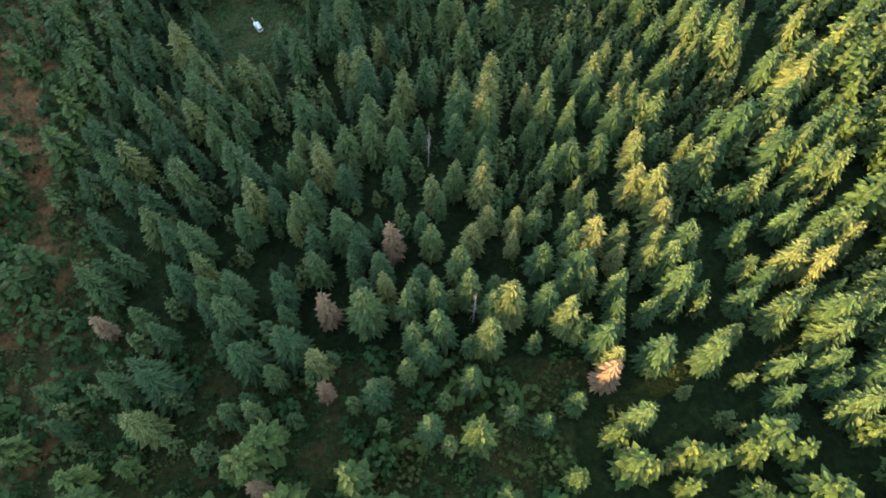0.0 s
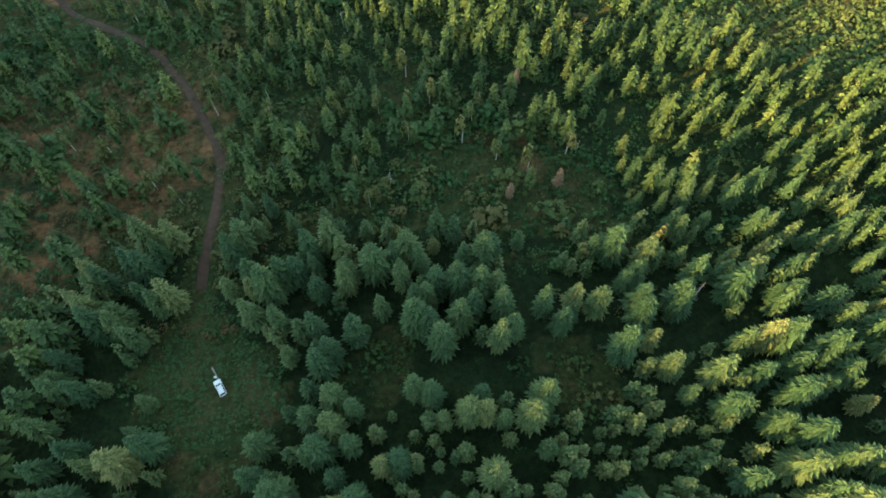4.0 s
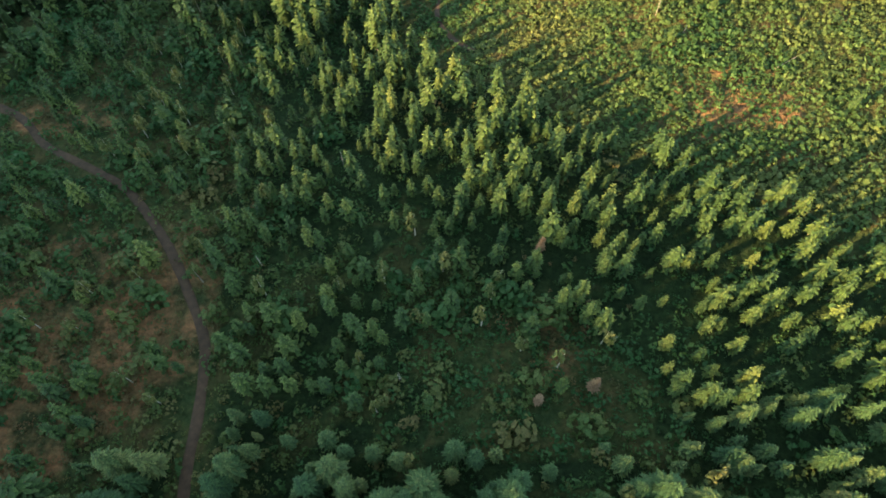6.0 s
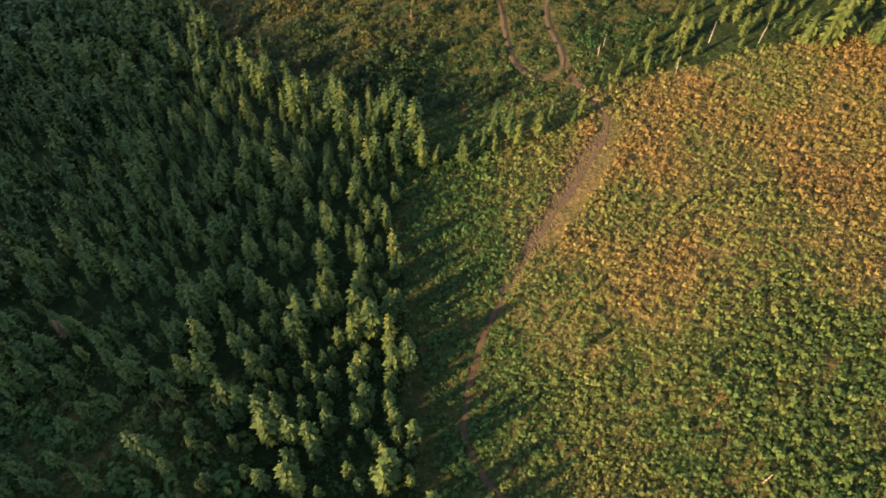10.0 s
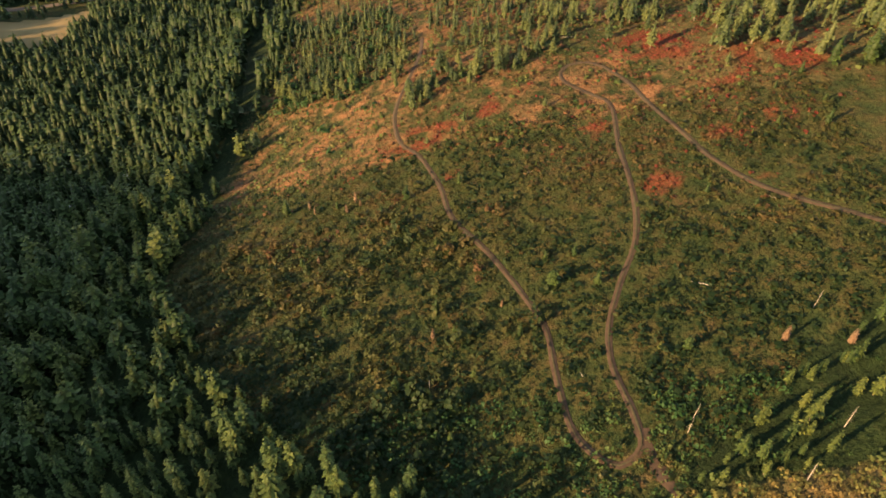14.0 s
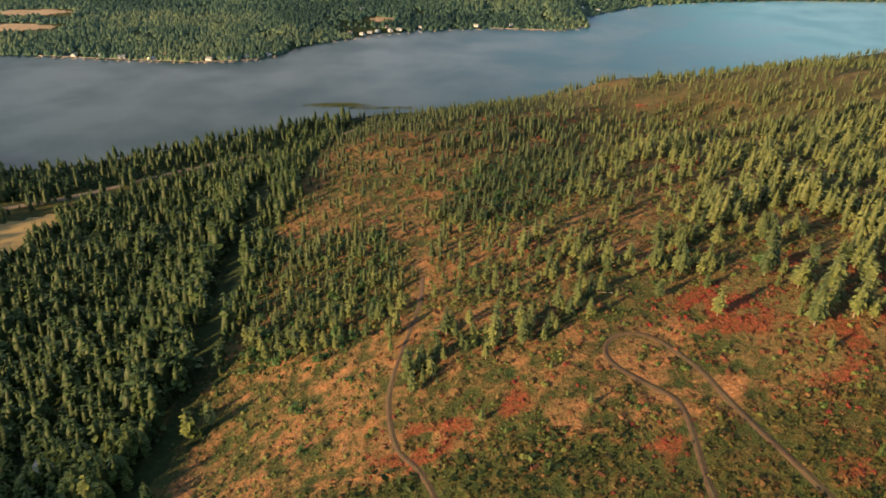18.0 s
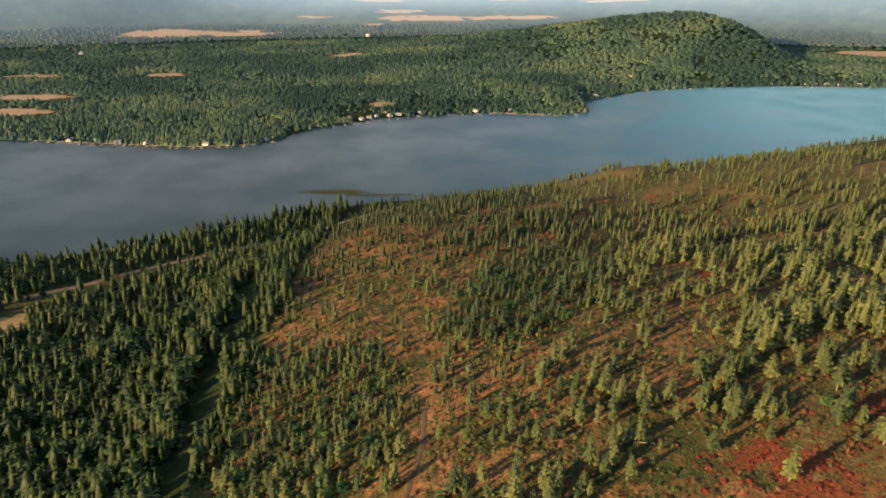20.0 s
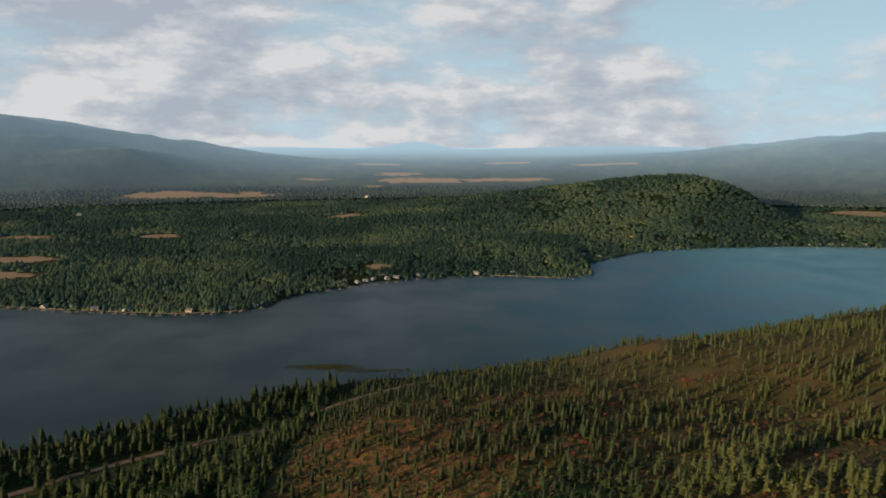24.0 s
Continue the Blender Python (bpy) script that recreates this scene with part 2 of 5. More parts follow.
# ground: undergrowth, dry grass, red bushes, forest litter, hay
ground_mat, tr, bs = material("hill_ground")
att = wire(tr, "ShaderNodeAttribute")
att.attribute_name = "cover"
ch = wire(tr, "ShaderNodeSeparateColor", ins=[att.outputs["Color"]])
wide, mid, fine = noise_tex(tr, 0.018, 4.0), noise_tex(tr, 0.11, 5.0, 0.65), noise_tex(tr, 0.6, 5.0, 0.72)
green = ramp(tr, mid, [(0.28, (0.020, 0.036, 0.014)), (0.46, (0.040, 0.050, 0.018)), (0.6, (0.064, 0.056, 0.022)), (0.75, (0.090, 0.056, 0.030))])
patchy_ = math_(tr, "ADD", math_(tr, "MULTIPLY", mid, 0.6), math_(tr, "MULTIPLY", noise_tex(tr, 0.035, 4.0, 0.6), 0.45))
dry = ramp(tr, patchy_, [(0.40, (0.026, 0.036, 0.014)), (0.47, (0.046, 0.046, 0.019)), (0.54, (0.136, 0.086, 0.041)), (0.62, (0.208, 0.104, 0.052)), (0.72, (0.238, 0.120, 0.060))])
brushy = ramp(tr, math_(tr, "ADD", math_(tr, "MULTIPLY", fine, 0.5), math_(tr, "MULTIPLY", wide, 0.5)), [(0.34, (0.048, 0.054, 0.021)), (0.5, (0.096, 0.080, 0.035)), (0.66, (0.155, 0.102, 0.050))])
red = ramp(tr, fine, [(0.35, (0.08, 0.05, 0.02)), (0.65, (0.17, 0.04, 0.025))])
# forest litter, darkened further to deepen the shade under the trees
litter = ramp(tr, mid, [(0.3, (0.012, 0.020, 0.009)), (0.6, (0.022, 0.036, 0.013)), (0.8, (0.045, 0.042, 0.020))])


def edged(sock, spread=0.9):
    """Breaks up the edge of a cover mask with noise."""
    v = math_(tr, "ADD", sock, math_(tr, "MULTIPLY", math_(tr, "SUBTRACT", mid, 0.5), spread))
    return ramp(tr, v, [(0.38, (0, 0, 0)), (0.62, (1, 1, 1))])


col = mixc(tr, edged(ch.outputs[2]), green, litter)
col = mixc(tr, edged(ch.outputs[0]), col, dry)
col = mixc(tr, edged(att.outputs["Alpha"], 0.6), col, brushy)
col = mixc(tr, edged(ch.outputs[1]), col, red)
col = mixc(tr, 1.0, col, ramp(tr, fine, [(0.3, (0.5, 0.52, 0.52)), (0.5, (0.95, 0.95, 0.92)), (0.7, (1.45, 1.4, 1.3))]), "MULTIPLY")
tr.links.new(col, bs.inputs["Base Color"])
bs.inputs["Roughness"].default_value = 0.95
bs.inputs["Specular IOR Level"].default_value = 0.1
bump(tr, bs, math_(tr, "ADD", math_(tr, "MULTIPLY", mid, 2.0), fine), 1.0, 1.0)

water_mat, tr, bs = material("lake_water")
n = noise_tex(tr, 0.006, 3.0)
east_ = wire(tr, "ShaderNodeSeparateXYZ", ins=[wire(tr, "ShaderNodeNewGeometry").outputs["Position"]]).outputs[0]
sheen_ = math_(tr, "ADD", math_(tr, "MULTIPLY", east_, 0.00075), math_(tr, "MULTIPLY", n, 0.7))   # painted-in reflection: dark in the west, pale sky blue in the east
tr.links.new(ramp(tr, sheen_, [(0.1, (0.006, 0.024, 0.033)), (0.4, (0.007, 0.034, 0.054)), (0.72, (0.014, 0.086, 0.145)), (1.0, (0.065, 0.215, 0.305))]), bs.inputs["Base Color"])
bs.inputs["Specular IOR Level"].default_value = 0.27
tr.links.new(ramp(tr, n, [(0.4, (0.3, 0.3, 0.3)), (0.65, (0.42, 0.42, 0.42))]), bs.inputs["Roughness"])
bs.inputs["IOR"].default_value = 1.33
bump(tr, bs, noise_tex(tr, 0.35, 3.0), 0.5, 0.4)

# ---- the lie of the land ----
SWELLS = [  # broad rises every 200 m across and 190 m along
    [17, 25, 25, 22, 23, 37, 35, 16],
    [5, 5, 8, 7, -1, 9, 23, 15],
    [0, 3, 4, 8, 9, 8, 15, 14],
    [-5, 10, 4, -2, 15, 17, 17, 13],
    [-17, 0, -2, -10, 0, 7, 14, 13],
    [-16, -18, -13, 15, 22, 13, 18, 15],
    [-4, -20, -20, 23, 23, 10, 22, 18],
    [-8, -12, -4, 8, -27, -24, 11, 10],
    [-19, -17, 1, 11, -9, 4, 20, -2],
    [-17, -24, -21, 0, 18, 27, 15, -18],
    [-7, -18, -31, -38, -42, -43, -30, -31],
]
KNOLLS = [(400, 1650, -22, 45), (241, 1492, 14, 45), (242, 1266, -12, 80), (-38, 383, -8, 45), (250, 1640, -13, 45), (-300, 1150, -12, 45), (480, 1400, 9, 120), (-66, 1245, 7, 45), (95, 389, 5, 45), (-150, 793, -7, 45), (-550, 1200, -9, 45), (300, 0, -9, 80), (800, 1600, -9, 45), (-300, 600, 9, 45), (10, 795, 6, 45), (-500, 600, -8, 45), (-230, 1000, -8, 45), (400, -200, 8, 45), (600, 1600, 8, 45), (-200, 1400, -8, 45), (100, 1600, -7, 80), (71, 739, -4, 45)]
SHADE_RIDGE = [(-2300, 190), (-1700, 320), (-1200, 370), (-1140, 330), (-1085, 345), (-1000, 385), (-900, 440), (-820, 475), (-780, 478), (-714, 485), (-650, 491), (-600, 501), (-567, 505), (-545, 516), (-520, 524), (-505, 523), (-490, 520), (-465, 518), (-438, 509), (-411, 507), (-383, 513), (-346, 520), (-317, 529), (-290, 542), (-260, 549), (-215, 555), (-178, 553), (-122, 553), (-62, 546), (300, 552), (900, 530), (2000, 290)]
EX, EY, EZ = -38.0, 698.0, 327.0   # the walk's end, about which the far distance is drawn nearer
NEAR_SHORE = [(-4000, 1150), (-800, 1310), (-547, 1345), (-436, 1385), (-326, 1460), (-186, 1545), (-71, 1575), (67, 1610), (300, 1690), (700, 1850), (1200, 1900), (4000, 1900)]
FAR_SHORE = [(-4000, 2100), (-872, 1969), (-750, 1946), (-520, 1908), (-408, 1922), (-345, 1972), (-305, 2057), (-230, 2119), (-57, 2216), (133, 2245), (292, 2216), (370, 2255), (390, 2390), (579, 2561), (805, 2627), (1079, 2653), (1350, 2618), (2500, 2700), (6000, 2600)]


def run(points, x):
    xs, ys = zip(*points)
    return np.interp(x, xs, ys)


def ease(v):
    v = np.clip(v, 0, 1)
    return v * v * (3 - 2 * v)


def lattice(x, y, size, seed=0):
    """Smooth noise from 0 to 1 with features of that size in metres."""
    x, y = np.asarray(x, float) / size, np.asarray(y, float) / size
    i, j = np.floor(x).astype(np.int64), np.floor(y).astype(np.int64)
    u, v = ease(x - i), ease(y - j)

    def h(a, b):
        n = (a * 374761393 + b * 668265263 + seed * 974634777) & 0x7FFFFFFF
        n = ((n ^ (n >> 13)) * 1274126177) & 0x7FFFFFFF
        return ((n ^ (n >> 16)) & 0xFFFF) / 65535.0

    return (h(i, j) * (1 - u) + h(i + 1, j) * u) * (1 - v) + (h(i, j + 1) * (1 - u) + h(i + 1, j + 1) * u) * v


def fbm(x, y, size, seed=0):
    return 0.55 * lattice(x, y, size, seed) + 0.3 * lattice(x, y, size * 0.47, seed + 7) + 0.15 * lattice(x, y, size * 0.21, seed + 13)


def bell(x, y, cx, cy, s, sy=None):
    return np.exp(-((x - cx) ** 2) / (2 * s * s) - ((y - cy) ** 2) / (2 * (sy or s) ** 2))


def far_land(x, y):
    z = 12 + 8 * fbm(x, y, 600, 5)
    right = 1 / (1 + np.exp((x - 1330) / 28))
    z = z + right * (112 * bell(x, y, 1120, 3450, 230, 260) + 74 * bell(x, y, 760, 3480, 260, 300) + 48 * bell(x, y, 380, 3500, 300, 330) + 16 * bell(x, y, 0, 3300, 300))
    z = z + 16 * (fbm(x, y, 210, 6) - 0.5) * ease((z - 25) / 30)
    z = z + 570 * bell(x, y, -4900, 7300, 1250, 1600) + 120 * bell(x, y, -2900, 6200, 700, 900) + 430 * bell(x, y, 6900, 8200, 2300, 2400) + 95 * bell(x, y, -2300, 5500, 420, 500) + 140 * bell(x, y, -2700, 8600, 900, 900)
    z = z + (110 * (fbm(x, y, 900, 12) - 0.5) + 90 * (fbm(x, y, 380, 13) - 0.5)) * ease((z - 70) / 160) * (y > 4500)
    z = z + 190 * bell(x, y, -300, 15500, 520) + 120 * bell(x, y, 4200, 14500, 2500, 900) + 90 * bell(x, y, -3500, 15000, 1500, 900)
    return z + 40 * (fbm(x, y, 1800, 9) - 0.5) * np.clip((np.hypot(x - EX, y - EY) - 4500) / 6000, 0, 1)


def land(x, y):
    """Height of the ground above the lake."""
    x, y = np.asarray(x, float), np.asarray(y, float)
    z = np.full(x.shape, 100.0)
    for r, row in enumerate(SWELLS):
        for c, a in enumerate(row):
            if a:
                z += a * bell(x, y, -600 + 200 * c, -200 + 190 * r, 230)
    for bx, by, a, s in KNOLLS:
        z += a * bell(x, y, bx, by, s)
    z += 1.6 * (fbm(x, y, 34, 3) - 0.5)
    # unseen ridge added in the south-west, shaped to hide low sun from the valley
    along, beside = -0.866 * x - 0.5 * y, 0.5 * x - 0.866 * y
    crest = run(SHADE_RIDGE, beside) + 14 * (fbm(x, y, 260, 15) - 0.5)
    z = np.maximum(z, crest * np.exp(-((along - 1600) / 420) ** 2 / 2))
    into = run(NEAR_SHORE, x) - y
    z = np.maximum(z, 3.5)
    z = np.where(into > 0, z * ease(into / 90 + 0.04) - 0.2, -8 * ease(-into / 60) - 0.2)
    out = y - run(FAR_SHORE, x)
    far = np.where(out > 0, far_land(x, y) * ease(out / 220 + 0.06), -8)
    return np.where(y > run(FAR_SHORE, x), far, z)


def draw_near(x, y, z):
    """Beyond 3.6 km the distance is drawn nearer along the lines of sight from the walk's end."""
    d = np.hypot(x - EX, y - EY)
    e = np.where(d > 3600, 3600 + 1100 * (1 - 3600 / np.maximum(d, 1)), d)
    k = e / np.maximum(d, 1e-6)
    return EX + (x - EX) * k, EY + (y - EY) * k, EZ + (z - EZ) * k


def away(points, x, y):
    """Distance to a line of points in the plan."""
    best = np.full(np.shape(x), 1e9)
    for (ax, ay), (bx, by) in zip(points, points[1:]):
        dx, dy = bx - ax, by - ay
        k = np.clip(((x - ax) * dx + (y - ay) * dy) / (dx * dx + dy * dy), 0, 1)
        best = np.minimum(best, np.hypot(x - ax - k * dx, y - ay - k * dy))
    return best


def within(poly, x, y):
    hit = np.zeros(np.shape(x), bool)
    for (ax, ay), (bx, by) in zip(poly, poly[1:] + poly[:1]):
        if ay != by:
            hit ^= ((ay > y) != (by > y)) & (x < (bx - ax) * (y - ay) / (by - ay) + ax)
    return hit


# tracks, the lake road and the cleared strip
TRACK = [(-50, 1020), (-39, 954), (-36, 884), (-37, 853), (-43, 822), (-50, 788), (-50, 765), (-45, 743), (-34, 726), (-23, 695), (-17, 668), (0, 636), (12, 608), (18, 590), (19, 570), (21, 548), (26, 537), (34, 531), (42, 537), (42, 550), (39, 569), (41, 587), (49, 608), (60, 632), (65, 661), (66, 698), (69, 736), (60, 751), (50, 763), (47, 773), (52, 782), (62, 783), (72, 775), (82, 755), (87, 734), (92, 714), (97, 696), (104, 672), (120, 645), (160, 610)]
SPUR = [(36, 531), (45, 520), (51, 509), (56, 497), (47, 479), (35, 461), (21, 442), (7, 422), (0, 408), (-6, 389), (-8, 374), (-3, 360), (5, 350)]
WEST_TRACK = [(-200, 352), (-163, 332), (-148, 317), (-130, 306), (-114, 296), (-102, 283), (-91, 268), (-82, 252), (-75, 237), (-73, 219), (-73, 204), (-72, 190), (-70, 178), (-62, 166)]
LAKE_ROAD = [(-760, 1140), (-610, 1180), (-507, 1213), (-463, 1228), (-409, 1270), (-380, 1298), (-339, 1324), (-295, 1346), (-249, 1369), (-180, 1420), (-60, 1490), (80, 1550)]
CUT = [(-210, 690), (-178, 745), (-175, 771), (-166, 828), (-172, 870), (-183, 944), (-196, 1026), (-194, 1100), (-215, 1180)]
MEADOW_EDGE = [(-31, 428), (-24, 395), (-17, 364), (-5, 347), (18, 323), (36, 301), (56, 294), (68, 280), (90, 270), (103, 261), (150, 235), (260, 190)]
BAND_EDGE = [(-76, 378), (-40, 332), (-22, 297), (1, 271), (28, 248), (44, 224), (63, 202), (91, 181)]
WINDROW = [(-45, 540), (-40, 512), (10, 503), (34, 507), (59, 514), (100, 523), (150, 533), (260, 562), (260, 592), (163, 560), (101, 543), (54, 530), (10, 524)]
BELT = [(-60, 503), (-44, 497), (-30, 494), (-14, 487), (0, 491), (10, 497), (26, 501), (41, 504)]
HAY = [(-560, 1150), (-496, 1162), (-437, 1188), (-425, 1163), (-429, 1100), (-453, 1080), (-560, 1060)]
CLEARING = [(-82, 165), (-78, 176), (-70, 190), (-59, 181), (-47, 166), (-47, 150), (-70, 144), (-79, 151)]
CLEARCUT = [(-34, 528), (-68, 547), (-105, 580), (-139, 619), (-160, 650), (-170, 690), (-160, 745), (-150, 790), (-153, 833), (-100, 800), (-45, 770), (60, 800), (150, 760), (300, 640), (300, 560), (150, 540), (54, 524)]

# ---- ground, water and far distance ----
def mesh_of(name, verts, faces, mats, mat_ids=None, **fields):
    """A mesh from arrays of corners and triangles or quads."""
    me = bpy.data.meshes.new(name)
    verts, faces = np.asarray(verts, np.float32), np.asarray(faces, np.int32)
    n, k = faces.shape
    if verts.shape[1] == 4:
        fields["tip"] = verts[:, 3]
        verts = np.ascontiguousarray(verts[:, :3])
    me.vertices.add(len(verts))
    me.vertices.foreach_set("co", verts.ravel())
    me.loops.add(n * k)
    me.loops.foreach_set("vertex_index", faces.ravel())
    me.polygons.add(n)
    me.polygons.foreach_set("loop_start", np.arange(0, n * k, k, dtype=np.int32))
    for m in mats:
        me.materials.append(m)
    if mat_ids is not None:
        me.polygons.foreach_set("material_index", np.asarray(mat_ids, np.int32))
    for key, values in fields.items():
        values = np.asarray(values, np.float32)
        if values.ndim == 1:
            me.attributes.new(key, "FLOAT", "POINT").data.foreach_set("value", values)
        else:
            me.attributes.new(key, "FLOAT_COLOR", "POINT").data.foreach_set("color", values.ravel())
    me.update(calc_edges=True)
    return me


def smooth(me):
    me.polygons.foreach_set("use_smooth", np.ones(len(me.polygons), bool))
    return me


def lines(low, a, b, high, step, grow):
    out, s = list(np.arange(a, b + 0.1, step)), step
    while out[-1] < high:
        s *= grow
        out.append(out[-1] + s)
    s, back = step, [a]
    while back[-1] > low:
        s *= grow
        back.append(back[-1] - s)
    return np.array(back[:0:-1] + out)


def grid_faces(nx, ny):
    i = (np.arange(ny - 1)[:, None] * nx + np.arange(nx - 1)[None]).ravel()
    return np.stack([i, i + 1, i + nx + 1, i + nx], 1)


def sparse_left(y):
    return run([(-100, -70), (45, -72), (64, -82), (95, -92), (136, -112), (181, -120), (230, -60), (300, -60)], y)


def dryness(x, y):
    """Where dry rust-coloured grass and brush stand."""
    n = fbm(x, y, 60, 21)
    hill = ease((y - 690) / 60) * ease((1500 - y) / 150) * ease((x + 175) / 25)
    hill = np.where(x > 150, hill * 0.8, hill)
    meadow = ease((x - run([(340, 30), (380, 8), (420, 20), (460, 45), (500, 75)], y)) / 25) * ease((y - 330) / 60) * ease((520 - y) / 30) * 0.38
    west = ease((sparse_left(y) - x) / 25) * ease((300 - y) / 40) * 0.9
    patch = 0.85 * bell(x, y, 86, 310, 24, 12) + 0.95 * np.exp(-(away([(160, 1480), (231, 1485), (262, 1495)], x, y) / 26) ** 2) + bell(x, y, -68, 1252, 20, 12) + 0.8 * bell(x, y, 140, 1514, 22) + 0.7 * bell(x, y, -40, 1012, 14) + 0.8 * bell(x, y, 87, 1302, 22, 14) + 0.8 * bell(x, y, 130, 1163, 26, 16) + 0.6 * bell(x, y, 22, 232, 10, 14) + 0.9 * bell(x, y, -145, 330, 22, 7) + 0.6 * bell(x, y, 40, 530, 8) + 0.7 * bell(x, y, 15, 797, 9) + 0.5 * bell(x, y, -75, 178, 8) + 0.9 * bell(x, y, 50, 776, 8)
    return np.clip(np.maximum(np.maximum(hill * (0.30 + 0.55 * n + 0.75 * (fbm(x, y, 26, 23) - 0.35)), meadow * (0.3 + n)), west * (0.5 + n)) + patch, 0, 1)


def brushland(x, y):
    """The open meadow of waist-high brush, 0 to 1."""
    west = np.maximum(run([(y_, x_) for x_, y_ in MEADOW_EDGE[::-1]], y), -32)
    west = np.where(y > 500, west + (y - 500) * 1.2, west)
    return ease((x - west) / 5) * ease((y - 200) / 20) * ease((521 + 0.12 * np.clip(x - 50, 0, 200) - y) / 6)


def redness(x, y):
    z = 0
    for cx, cy, s, a in ((-33, 740, 8, 1), (0, 757, 8, 1), (-12, 750, 7, 0.9), (107, 783, 12, 1), (140, 700, 12, 0.6), (112, 693, 9, 0.7), (78, 664, 9, 0.9), (128, 735, 12, 0.7), (90, 800, 16, 0.7), (-90, 990, 16, 0.5), (160, 1005, 16, 0.8), (30, 880, 14, 0.5), (145, 810, 14, 0.9), (-65, 930, 12, 0.4), (165, 745, 14, 0.8), (120, 650, 8, 0.7), (60, 720, 7, 0.5), (-70, 765, 8, 0.6), (185, 790, 16, 0.7), (-20, 700, 5, 0.7), (-78, 722, 6, 0.7), (100, 850, 12, 0.6), (-48, 745, 14, 0.55), (20, 765, 12, 0.5), (150, 761, 14, 0.8), (-88, 770, 10, 0.4), (50, 713, 9, 0.5)):
        z = z + a * bell(x, y, cx, cy, s)
    return np.clip(z * ease(3.8 * fbm(x, y, 8, 31) - 1.22), 0, 1)


# outlines on the pine hill and how thick the trees stand inside
HILL_OPEN = [([(-185, 1285), (-76, 1262), (9, 1117), (-18, 1024), (-34, 977), (-76, 962), (-160, 1027), (-160, 1114)], 0.22),
             ([(-82, 952), (-34, 977), (9, 919), (34, 895), (50, 848), (42, 819), (-72, 866)], 0.36),
             ([(48, 955), (123, 946), (115, 887), (88, 853), (32, 884)], 0.18),
             ([(160, 1070), (218, 1109), (265, 1092), (235, 1055)], 0.03)]
HILL_BARE = [([(29, 803), (84, 812), (129, 822), (125, 740), (79, 765), (31, 775)], 0.05),
             ([(-76, 828), (-52, 804), (-49, 756), (-100, 736), (-153, 754), (-139, 840)], 0.015),
             ([(150, 1175), (240, 1165), (300, 1190), (180, 1200)], 0.05)]
HILL_THICKET = [([(-18, 1024), (-5, 1051), (81, 1122), (119, 1090), (70, 968), (43, 937), (10, 925), (-20, 962)], 0.72),
                ([(-163, 1020), (-76, 985), (-48, 935), (-50, 852), (-90, 815), (-140, 840), (-155, 912)], 0.72)]


